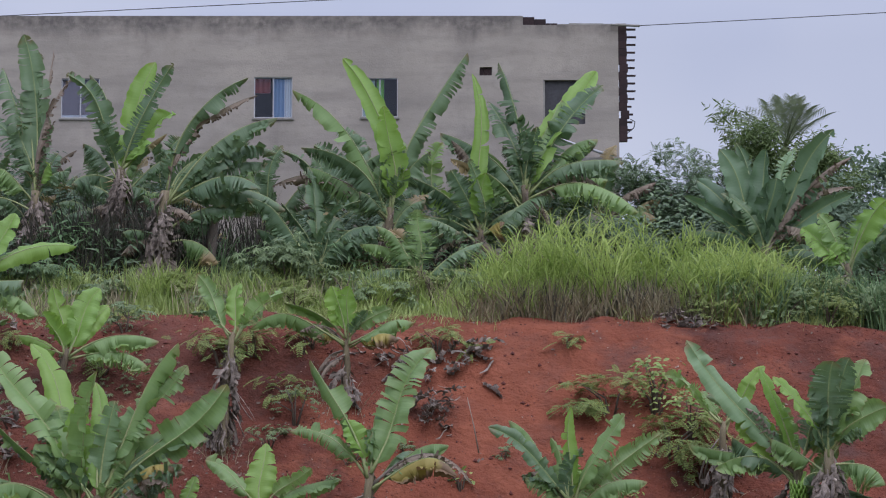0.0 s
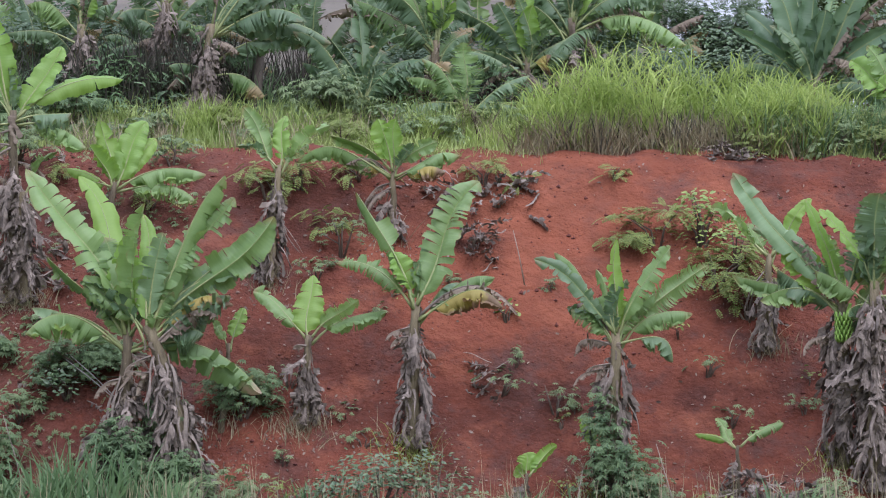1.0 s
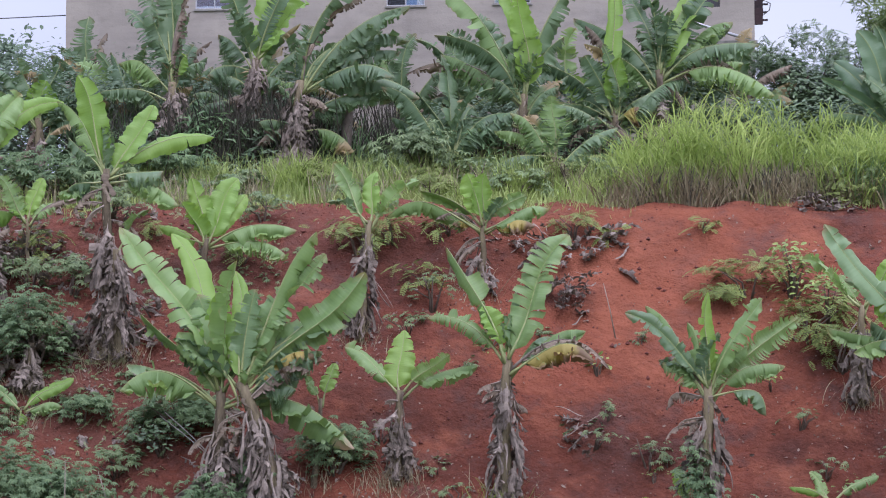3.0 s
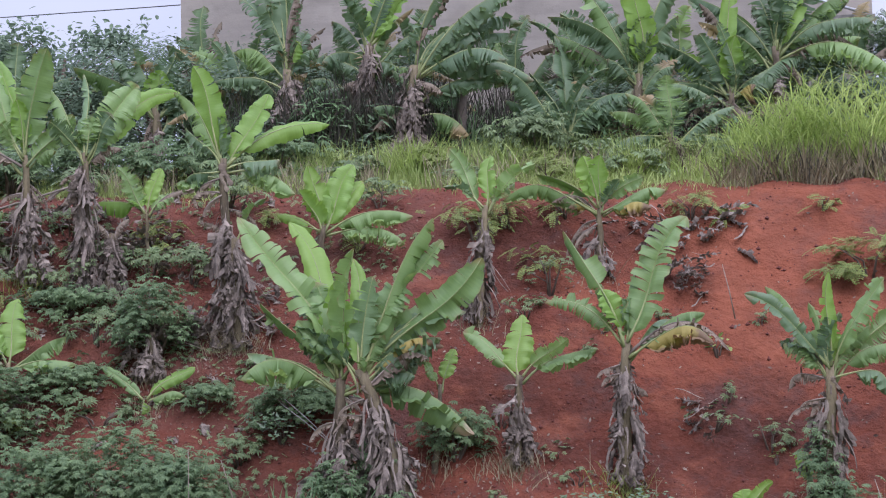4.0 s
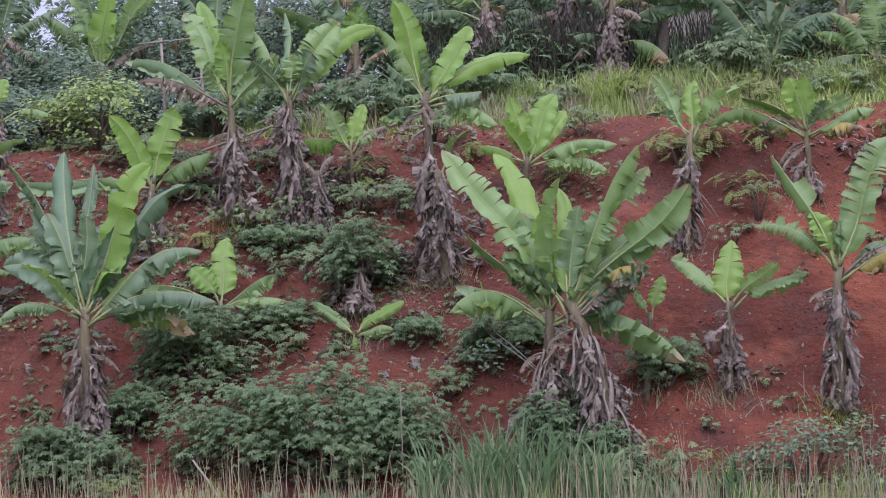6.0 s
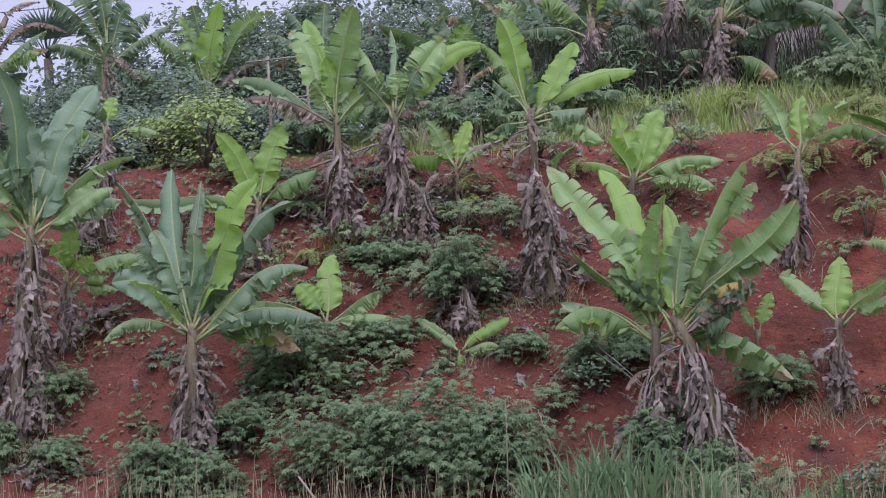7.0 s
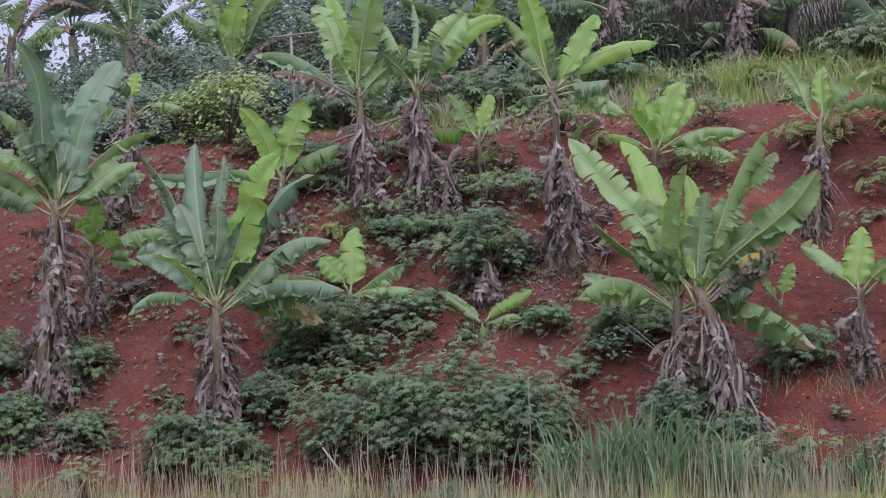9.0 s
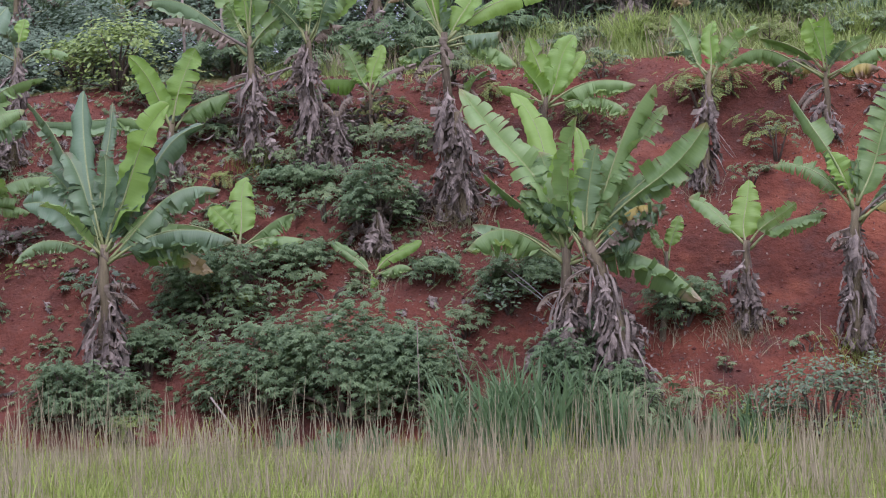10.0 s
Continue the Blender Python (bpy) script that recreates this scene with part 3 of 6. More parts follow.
def strips(mat, slivers, combs, sheets, seed):
    """Dry hanging leaf remnants, a metre long each, to be scaled: narrow slivers, stalks with torn flaps folded down along them, and crumpled sheets."""
    made = []
    rng = random.Random(seed)
    for kind in ["sliver"] * slivers + ["comb"] * combs + ["sheet"] * sheets:
        verts, faces = [], []
        kink, bend = rng.uniform(0, 6), rng.uniform(-0.10, 0.14)

        def stalk(s):
            return Vector((0.02 * math.sin(s * 6 + kink) + bend * s * s, 0.03 * math.cos(s * 4 + kink), -s))

        n = 10
        wide = rng.uniform(0.03, 0.07) if kind == "sliver" else 0.022
        turn = rng.uniform(-0.9, 0.9)
        for i in range(n + 1):
            s = i / n
            w = wide * rng.uniform(0.6, 1.2) * (1 if i < n else 0.4)
            ang, c = turn * s * 1.8, stalk(s)
            for k in (-1, 0, 1):
                verts.append(tuple(c + Vector((w * 0.5 * k * math.cos(ang), w * 0.5 * k * math.sin(ang) + (0 if k else 0.3 * w), rng.uniform(-0.02, 0.02) * abs(k)))))
        faces += [(3 * i + c, 3 * i + c + 1, 3 * i + c + 4, 3 * i + c + 3) for i in range(n) for c in (0, 1)]
        if kind == "sheet":
            # each half of the old blade hangs as a folded, ragged sheet
            for side in (-1, 1):
                s, full = rng.uniform(0.04, 0.2), rng.uniform(0.08, 0.16)
                while s < 0.93:
                    tall = rng.uniform(0.16, 0.34)
                    drop, swing, pleat = rng.uniform(0.05, 0.22), rng.uniform(-0.09, 0.05), rng.uniform(0.02, 0.05)
                    k, rows, cols = len(verts), 4, 4
                    for r in range(rows):
                        for c in range(cols):
                            e, q = r / (rows - 1), c / (cols - 1)
                            out = full * q * (1 - 0.35 * s) * (1 - 0.25 * q * abs(e - 0.5) * 2) * rng.uniform(0.85, 1.1)
                            p = stalk(min(1.02, s + tall * e)) + Vector((side * out, swing * q + pleat * (1 if c % 2 else -1) * q + 0.012 * rng.uniform(-1, 1), -drop * q ** 1.4 - 0.03 * rng.random() * q))
                            verts.append(tuple(p))
                    faces += [(k + r * cols + c, k + r * cols + c + 1, k + (r + 1) * cols + c + 1, k + (r + 1) * cols + c) for r in range(rows - 1) for c in range(cols - 1)]
                    s += tall * rng.uniform(0.75, 1.05)
        s = rng.uniform(0.08, 0.3)
        while kind == "comb" and s < 0.92:
            tall = rng.uniform(0.07, 0.17)
            for side in (-1, 1):
                if rng.random() < 0.12:
                    continue
                out = rng.uniform(0.04, 0.12) * side * (1.15 - 0.5 * s)
                drop, curl = rng.uniform(0.03, 0.17), rng.uniform(-0.07, 0.07)
                k = len(verts)
                for q in (0.0, 0.55, 1.0):
                    for e in (0.0, 1.0):
                        taper = 1 - 0.45 * q * rng.random()
                        verts.append(tuple(stalk(s + tall * (0.5 + (e - 0.5) * taper)) + Vector((out * q, curl * q * q + 0.03 * rng.uniform(-1, 1) * q, -drop * q ** 1.6))))
                faces += [(k, k + 1, k + 3, k + 2), (k + 2, k + 3, k + 5, k + 4)]
            s += tall * rng.uniform(0.6, 1.0)
        me = mesh_of("dead_leaf", verts, faces)
        me.materials.append(mat)
        made.append(me)
    return made


STRIPS = strips(DEAD, 7, 8, 5, 5)
SHEATHS = strips(SHEATH, 8, 0, 0, 9)


def banana(x, y, turn, lean, height, radius, skirt, leaves, label, group="banana plants on the bank"):
    """A banana plant: stem to a crown at (lean, height), leaves (angle, length, bow, width, kind), and dry leaves hanging round the stem."""
    z = float(ground_z(x, y))
    rng = random.Random(int(x * 100) * 31 + int(y * 100))
    plant = empty("banana_plant", x, y, z, turn, label, "banana plant", group)
    n = 9
    path = [(lean * (s / n) ** 1.4 + 0.015 * math.sin(s * 1.7 + x), 0.02 * math.cos(s * 1.3), -0.2 + (height + 0.22) * s / n) for s in range(n + 1)]
    v, f = tube(path, [radius * (1.2 - 0.6 * s / n) * (1 + 0.05 * math.sin(s * 2.9)) for s in range(n + 1)], 10)
    part("stem", v, f, STEM, plant)
    for ang, length, bow, width, kind in leaves:
        if "grove" in group and kind == "g" and rng.random() < 0.6:
            kind = "d"
        leaf(plant, (lean, 0, height), ang, length, bow, width, kind, rng, 0.7 if "grove" in group else 0.0)
    if height > 1.1 and len(leaves) > 6 and "grove" not in group:
        reach = sum(q[1] for q in leaves) / len(leaves)
        for k in range(5 if radius >= 0.12 and len(leaves) > 8 else 2):
            leaf(plant, (lean, 0, height * rng.uniform(0.93, 1.0)), rng.uniform(-75, 75), reach * rng.uniform(0.45, 0.8), rng.uniform(0.0, 0.14), rng.uniform(0.3, 0.4), rng.choice("gd"), rng)
        for k in range(3):
            leaf(plant, (lean * 0.9, 0, height * rng.uniform(0.8, 0.95)), rng.choice((-1, 1)) * rng.uniform(130, 168), rng.uniform(0.5, 0.9), rng.uniform(0.1, 0.25), rng.uniform(0.12, 0.2), "x", rng)
    if "grove" in group:
        for k in range(13):
            dry = k % 3 == 0
            leaf(plant, (lean, 0, height * rng.uniform(0.45, 1.0)), rng.choice((-1, 1)) * (rng.uniform(125, 172) if dry else rng.uniform(5, 125)), rng.uniform(0.7, 1.4) if dry else rng.uniform(0.8, 1.9), rng.uniform(0.05, 0.22), rng.uniform(0.22, 0.42), "x" if dry else rng.choice("dddt"), rng, 0.8)
    count, top, low = skirt
    count = int(count * 2.0)
    for k in range(count):
        s = low + (top - low) * (k + rng.random()) / count
        h = max(0.15, s * height)
        c = rng.uniform(0, 2 * math.pi)
        long = min(rng.uniform(0.3, 0.85) * (0.75 + 0.25 * height / 2.5), h + 0.04)
        out = radius * (1.1 - 0.5 * s) + 0.015 + 1.0 * radius * rng.random() * (1.1 - s)
        ob = new("dead_leaf", rng.choice(STRIPS))
        ob.parent = plant
        tilt = abs(rng.gauss(0, 13)) * (1.25 - 0.5 * s) + 3 + (20 if rng.random() < 0.13 else 0)
        wide = rng.uniform(0.7, 1.5) * (0.6 + 0.5 * long)
        ob.matrix_basis = (Matrix.Translation((lean * s ** 1.4 + out * math.cos(c), out * math.sin(c), h)) @ Matrix.Rotation(c - math.pi / 2 + rng.uniform(-0.5, 0.5), 4, "Z")
                           @ Matrix.Rotation(radians(tilt), 4, "X") @ Matrix.Rotation(radians(rng.gauss(0, 7)), 4, "Y") @ Matrix.Diagonal((wide, wide, long, 1)))
    for k in range(int(height * 10) if radius > 0.055 and count else 0):
        s, c = rng.uniform(0.04, 1.0), rng.uniform(0, 2 * math.pi)
        h = s * height
        out = radius * (1.14 - 0.55 * s)
        ob = new("sheath", rng.choice(SHEATHS))
        ob.parent = plant
        ob.matrix_basis = (Matrix.Translation((lean * s ** 1.4 + out * math.cos(c), out * math.sin(c), h)) @ Matrix.Rotation(c - math.pi / 2, 4, "Z")
                           @ Matrix.Rotation(radians(rng.uniform(-2, 8)), 4, "X") @ Matrix.Diagonal((rng.uniform(1.0, 2.0), 0.6, min(rng.uniform(0.2, 0.5), h + 0.05), 1)))
    return plant


banana(-5.71, 32.64, 9.7, 0.03, 2.45, .12, (34, 0.72, 0), [(-31, 3.06, 0.05, 0.53, "g"), (-17, 2.74, 0.06, 0.46, "b"), (0, 1.6, 0.03, 0.60, "b"), (-46, 1.7, 0.03, 0.46, "g"), (-75, 1.5, 0.06, 0.22, "p"), (-91, 1.52, 0.26, 0.40, "g"), (114, 2.27, 0.18, 0.4, "u"), (-13, 1.58, 0.03, 0.56, "g"), (-42, 0.87, 0.05, 0.45, "d"), (7, 2.07, 0.03, 0.45, "g"), (-26, 1.83, 0.04, 0.40, "d")], "large banana plant with torn green leaves and dry skirt")
banana(-4.6, 32.58, 8.0, -0.73, 2.54, .15, (64, 0.85, 0), [(25, 2.75, 0.04, 0.54, "g"), (32, 2.45, 0.06, 0.48, "g"), (47, 2.6, -0.03, 0.54, "g"), (-4, 1.9, 0.03, 0.44, "b"), (52, 2.23, 0.08, 0.54, "g"), (68, 1.33, 0.14, 0.56, "d"), (61, 1.88, 0.14, 0.44, "d"), (75, 1.33, 0.24, 0.23, "y"), (27, 1.39, 0.03, 0.54, "d"), (97, 0.82, 0.22, 0.56, "d"), (8, 1.54, 0.03, 0.45, "p"), (50, 1.09, 0.1, 0.50, "d"), (81, 1.04, 0.2, 0.36, "x")], "tall banana plant with torn leaves and a yellowing frond")
banana(-4.3, 33.5, 7.1, 0.12, 1.41, .05, (0, 0, 0), [(19, 0.64, 0.03, 0.26, "b"), (-29, 0.48, 0.03, 0.16, "g")], "young banana sprout with few light green leaves")
banana(-6.8, 37.02, 10.2, 0.09, 1.01, .08, (8, 0.6, 0), [(-11, 1.28, 0.03, 0.47, "b"), (25, 1.35, 0.03, 0.47, "b"), (38, 1.16, 0.03, 0.35, "b"), (-71, 0.84, 0.08, 0.27, "b"), (83, 1.6, 0.14, 0.31, "g"), (103, 1.47, 0.16, 0.29, "g"), (-29, 0.83, 0.03, 0.41, "b"), (-83, 0.58, 0.03, 0.35, "b")], "banana plant with green leaves on the red bank")
banana(-3.82, 36, 5.9, 0.18, 2, .08, (24, 0.9, 0.05), [(-30, 1.27, 0.03, 0.33, "g"), (7, 0.99, 0.03, 0.29, "b"), (49, 1.12, 0.1, 0.39, "g"), (-62, 0.79, 0.15, 0.24, "d"), (47, 0.65, 0.1, 0.26, "g")], "banana plant with green leaves on the red bank")
banana(-1.72, 37.08, 2.5, 0.01, 1.24, .07, (6, 0.6, 0), [(-16, 0.95, 0.03, 0.42, "b"), (3, 0.94, 0.03, 0.46, "b"), (-61, 1.23, 0.1, 0.34, "g"), (56, 0.91, 0.08, 0.34, "g"), (76, 1.18, 0.1, 0.28, "g"), (94, 0.88, 0.18, 0.26, "y"), (-93, 0.5, 0.25, 0.22, "y"), (-87, 1.68, 0.22, 0.26, "g"), (-84, 0.8, 0.25, 0.2, "x")], "banana plant with green leaves on the red bank")
banana(-1.23, 33.52, 1.9, 0.05, 2.28, .11, (28, 0.9, 0), [(-27, 2.09, 0.04, 0.44, "g"), (27, 2.29, 0.05, 0.58, "g"), (-23, 0.92, 0.03, 0.45, "b"), (8, 1.11, 0.03, 0.31, "p"), (-61, 1.43, 0.16, 0.36, "g"), (70, 1.31, 0.14, 0.38, "g"), (93, 1.35, 0.26, 0.31, "y"), (96, 1.61, 0.3, 0.2, "x")], "banana plant with green leaves on the red bank")
banana(-2.99, 33.7, 4.9, 0.07, 1.4, .07, (15, 0.85, 0), [(3, 1.05, 0.03, 0.53, "b"), (-48, 1.18, 0.06, 0.31, "g"), (51, 0.98, 0.03, 0.29, "g"), (70, 1.3, 0.1, 0.26, "g"), (-136, 0.3, 0.3, 0.18, "x")], "banana plant with green leaves on the red bank")
banana(1.94, 32.86, -3.3, 0.07, 2.44, .12, (22, 0.9, 0), [(-36, 1.66, 0.04, 0.41, "g"), (-48, 1.71, 0.08, 0.27, "d"), (1, 1.47, 0.03, 0.22, "b"), (30, 1.64, 0.03, 0.41, "g"), (52, 1.82, 0.04, 0.41, "g"), (-2, 0.67, 0.03, 0.56, "b"), (75, 1.19, 0.2, 0.27, "g"), (120, 0.96, 0.34, 0.27, "d"), (-61, 0.81, 0.3, 0.27, "x"), (-123, 0.72, 0.35, 0.23, "x"), (-17, 1.07, 0.03, 0.36, "g")], "banana plant with green leaves on the red bank")
banana(0.53, 32.58, -0.9, 0.06, 0.53, .04, (4, 0.9, 0), [(42, 0.66, 0.03, 0.2, "b"), (-2, 0.35, 0.03, 0.32, "b"), (-50, 0.18, 0.03, 0.21, "b")], "young banana sprout with few light green leaves")
banana(3.89, 32.68, -6.7, -0.01, 0.75, .04, (3, 0.9, 0), [(-72, 0.65, 0.1, 0.16, "b"), (-36, 0.55, 0.03, 0.16, "g"), (61, 0.77, 0.08, 0.2, "g")], "young banana sprout with few light green leaves")
banana(1.73, 33.1, -2.9, -0.05, 0.5, .04, (0, 0, 0), [(-25, 0.46, 0.03, 0.23, "b")], "young banana sprout with few light green leaves")
banana(4.66, 34.9, -7.5, 0.02, 1.55, .08, (18, 0.85, 0), [(-47, 1.29, 0.06, 0.35, "g"), (36, 1.18, 0.03, 0.25, "b"), (35, 0.85, 0.03, 0.23, "b"), (-31, 0.67, 0.03, 0.25, "g"), (24, 0.51, 0.03, 0.21, "d")], "banana plant with green leaves on the red bank")
bearing = banana(5.61, 33.06, -9.6, -0.02, 2.66, .12, (44, 0.95, 0.02), [(-79, 1.69, 0.06, 0.24, "g"), (-94, 1.24, 0.2, 0.31, "g"), (-51, 1.3, 0.02, 0.58, "b"), (-40, 2.62, -0.04, 0.4, "p"), (-40, 1.2, 0.04, 0.45, "x"), (-52, 1.78, 0.12, 0.31, "p"), (-20, 1.61, 0.03, 0.25, "b"), (55, 1.01, 0.1, 0.4, "g"), (-18, 1.27, 0.05, 0.24, "b"), (24, 1.56, 0.06, 0.4, "d")], "banana plant carrying a green fruit bunch and torn leaves")
banana(5.99, 32.54, -10.4, 0, 3.2, .12, (62, 0.97, 0), [(-5, 1.37, 0.05, 0.54, "d"), (-145, 0.64, 0.25, 0.54, "d"), (13, 1.54, 0.03, 0.45, "d"), (-33, 1.48, 0.05, 0.25, "b"), (21, 1.6, 0.03, 0.54, "g"), (52, 1.14, 0.1, 0.54, "g"), (172, 0.89, 0.3, 0.45, "d"), (123, 0.97, 0.2, 0.45, "g"), (4, 1.46, 0.03, 0.54, "d")], "banana plant with green leaves on the red bank")
banana(-8.23, 36, 12.7, -0.08, 3.26, .10, (34, 0.72, 0.02), [(-16, 1.82, 0.03, 0.46, "b"), (31, 1.56, -0.03, 0.42, "b"), (69, 2.02, 0.12, 0.38, "b"), (-32, 1.58, 0.08, 0.4, "g"), (-122, 0.73, 0.12, 0.3, "d"), (90, 0.96, 0.05, 0.36, "d"), (117, 1.38, 0.16, 0.28, "g"), (-118, 0.9, 0.1, 0.24, "g"), (-155, 0.98, 0.3, 0.2, "x")], "banana plant with green leaves on the red bank")
banana(-12.21, 37.16, 18, -0.11, 2.35, .09, (26, 0.8, 0), [(-25, 1.88, 0.03, 0.55, "g"), (-13, 2.11, 0.03, 0.36, "b"), (11, 2.1, 0.03, 0.57, "g"), (45, 1.19, -0.04, 0.36, "g"), (-67, 2.07, 0.14, 0.34, "p"), (-77, 1.69, 0.1, 0.47, "x"), (-7, 1.14, 0.03, 0.42, "b"), (81, 0.54, 0.2, 0.28, "g")], "banana plant with green leaves on the red bank")
banana(-11.15, 37.14, 16.6, -0.01, 2.52, .09, (30, 0.95, 0), [(-1, 1.66, 0.03, 0.29, "p"), (35, 1.67, 0.04, 0.57, "g"), (54, 2.19, 0.1, 0.46, "b"), (-27, 1.57, 0.05, 0.46, "g"), (-43, 0.91, 0.03, 0.42, "d"), (33, 0.87, 0.03, 0.53, "d"), (83, 0.62, 0.2, 0.32, "x")], "banana plant with green leaves on the red bank")
banana(-10.13, 37.66, 14.9, -0.02, 1.05, .04, (0, 0, 0), [(-32, 1, 0.03, 0.36, "g"), (17, 0.89, 0.03, 0.27, "b"), (-77, 0.86, 0.1, 0.42, "b"), (56, 0.58, 0.1, 0.27, "g"), (65, 1.05, 0.15, 0.23, "x"), (-44, 0.35, 0.03, 0.32, "b")], "banana plant with green leaves on the red bank")
banana(-13.82, 36.74, 20.5, 0.07, 1.05, .08, (8, 0.9, 0), [(-30, 1.47, 0.06, 0.43, "b"), (18, 1.52, 0.03, 0.57, "b"), (63, 1.18, 0.12, 0.36, "g"), (-84, 0.99, 0.02, 0.28, "g"), (-87, 2.48, 0.03, 0.32, "p")], "banana plant with green leaves on the red bank")
banana(-13.59, 32.72, 22.4, 0.05, 2.64, .13, (40, 0.85, 0.02), [(-25, 2.86, 0.05, 0.63, "d"), (-5, 2.87, -0.04, 0.51, "w"), (5, 2.53, 0.03, 0.23, "d"), (25, 2.74, 0.03, 0.68, "b"), (39, 2.84, 0.06, 0.59, "d"), (-59, 1.5, 0.16, 0.51, "w"), (65, 2.16, 0.15, 0.56, "d"), (89, 2.1, 0.16, 0.43, "d"), (-99, 1.44, 0.24, 0.21, "p"), (106, 1.83, 0.18, 0.35, "t"), (21, 1.61, 0.03, 0.59, "d"), (-19, 1.74, 0.03, 0.66, "d"), (28, 1.81, 0.03, 0.46, "w"), (-32, 1.74, 0.05, 0.46, "d")], "large dark banana plant with broad torn leaves")
banana(-17.27, 33.54, 27.1, 0.39, 3.79, .13, (40, 0.95, 0.02), [(-12, 3.03, 0.04, 0.51, "w"), (8, 1.98, 0.03, 0.37, "w"), (24, 3, 0.06, 0.57, "w"), (55, 2.3, 0.12, 0.47, "g"), (72, 1.65, 0.14, 0.39, "p"), (-29, 1.99, 0.1, 0.49, "g"), (-49, 1.44, 0.15, 0.45, "g"), (-4, 2.13, 0.03, 0.51, "w"), (-70, 1.59, 0.2, 0.41, "g"), (24, 2.03, 0.03, 0.55, "w"), (-14, 1.57, 0.03, 0.51, "d")], "tall banana plant with a long skirt of dry leaves")
banana(-16.98, 35.16, 25.6, 0.03, 1.35, .06, (16, 0.95, 0), [(7, 1.03, 0.03, 0.36, "b"), (-16, 0.68, 0.03, 0.36, "b"), (54, 0.55, 0.1, 0.3, "b"), (76, 1.55, 0.16, 0.34, "g"), (-73, 1.34, 0.14, 0.38, "x"), (107, 0.9, 0.1, 0.21, "g")], "banana plant with green leaves on the red bank")
banana(-17.26, 37.3, 24.7, 0.19, 2.25, .10, (26, 1, 0), [(13, 0.65, 0.03, 0.27, "b"), (100, 1.01, 0.2, 0.2, "g"), (-34, 1.02, 0.1, 0.45, "d"), (-102, 0.73, 0.2, 0.33, "g")], "banana plant with green leaves on the red bank")
banana(-11.79, 34.74, 18.6, -0.05, 0.93, .06, (3, 0.6, 0), [(9, 1.2, 0.03, 0.58, "b"), (64, 1.06, 0.06, 0.3, "g"), (90, 1.1, 0.1, 0.24, "g"), (-35, 0.77, 0.06, 0.36, "b"), (-78, 1.56, 0.12, 0.32, "g"), (-68, 0.45, 0.1, 0.26, "g")], "banana plant with green leaves on the red bank")
banana(-9.49, 34.82, 15.1, 0.03, 0.23, .03, (0, 0, 0), [(56, 1, 0.06, 0.22, "b"), (-48, 0.91, 0.03, 0.18, "g"), (-171, 0.25, 0.03, 0.29, "b"), (85, 0.64, 0.15, 0.18, "g")], "young banana sprout with few light green leaves")
banana(-19.94, 34.58, 29.8, 0.19, 2.93, .12, (24, 0.9, 0), [(20, 2.01, 0.03, 0.61, "g"), (-6, 2.34, 0.03, 0.54, "d"), (58, 1.73, 0.1, 0.54, "g"), (-36, 1.84, 0.03, 0.54, "g"), (106, 0.85, 0.2, 0.43, "g"), (-88, 1.22, 0.2, 0.43, "d")], "banana plant with green leaves on the red bank")
banana(-8.06, 35.92, 12.5, -0.06, 1.89, .10, (26, 1, 0), [(37, 0.97, 0.1, 0.26, "g"), (-59, 0.63, 0.2, 0.22, "x")], "cut banana stump hung with dry leaves")
banana(-10.71, 36.98, 16, 0.1, 1.14, .09, (24, 1, 0), [(42, 0.41, 0.2, 0.25, "x"), (-58, 0.42, 0.2, 0.23, "x")], "cut banana stump hung with dry leaves")
banana(-9.51, 35.38, 14.9, 0.06, 0.78, .09, (26, 1, 0), [(59, 0.36, 0.2, 0.22, "x")], "cut banana stump hung with dry leaves")
banana(-16.94, 33.7, 26.5, 0.03, 2.4, .11, (30, 1, 0), [(119, 0.44, 0.25, 0.27, "x"), (-54, 0.36, 0.2, 0.25, "x")], "old banana stem hung with dry leaves")
banana(-17.46, 37.2, 25, -0.07, 1.2, .10, (22, 1, 0), [(-58, 0.44, 0.2, 0.27, "x")], "old banana stem hung with dry leaves")
banana(-8.47, 43, 11.1, -0.04, 2.29, .14, (44, 1.0, 0), [(-5, 3.59, 0.04, 0.55, "d"), (1, 3.2, 0.05, 0.55, "d"), (-14, 2.99, 0.03, 0.59, "g"), (-29, 2.02, 0.1, 0.71, "d"), (-15, 1.54, 0.03, 0.76, "d"), (23, 0.66, 0.03, 0.36, "b"), (5, 3.37, 0.03, 0.24, "x"), (16, 2.8, 0.1, 0.43, "x"), (-68, 1.16, 0.2, 0.59, "g"), (53, 0.83, 0.2, 0.59, "d"), (13, 1.74, 0.03, 0.48, "x")], "banana plant in the dense grove before the house", "banana grove on the terrace")
banana(-6.74, 43.5, 8.8, -0.09, 2.72, .15, (44, 1.0, 0), [(-17, 2.39, 0.06, 0.6, "g"), (16, 2.56, 0.03, 0.53, "b"), (24, 2.59, 0.03, 0.36, "d"), (-29, 2.36, 0.1, 0.48, "g"), (41, 1.76, 0.05, 0.67, "b"), (-26, 1.19, 0.03, 0.6, "d"), (-52, 0.95, 0.1, 0.72, "d"), (24, 0.94, 0.05, 0.72, "b"), (-112, 1.03, 0.2, 0.6, "g"), (136, 0.83, 0.2, 0.6, "d")], "banana plant in the dense grove before the house", "banana grove on the terrace")
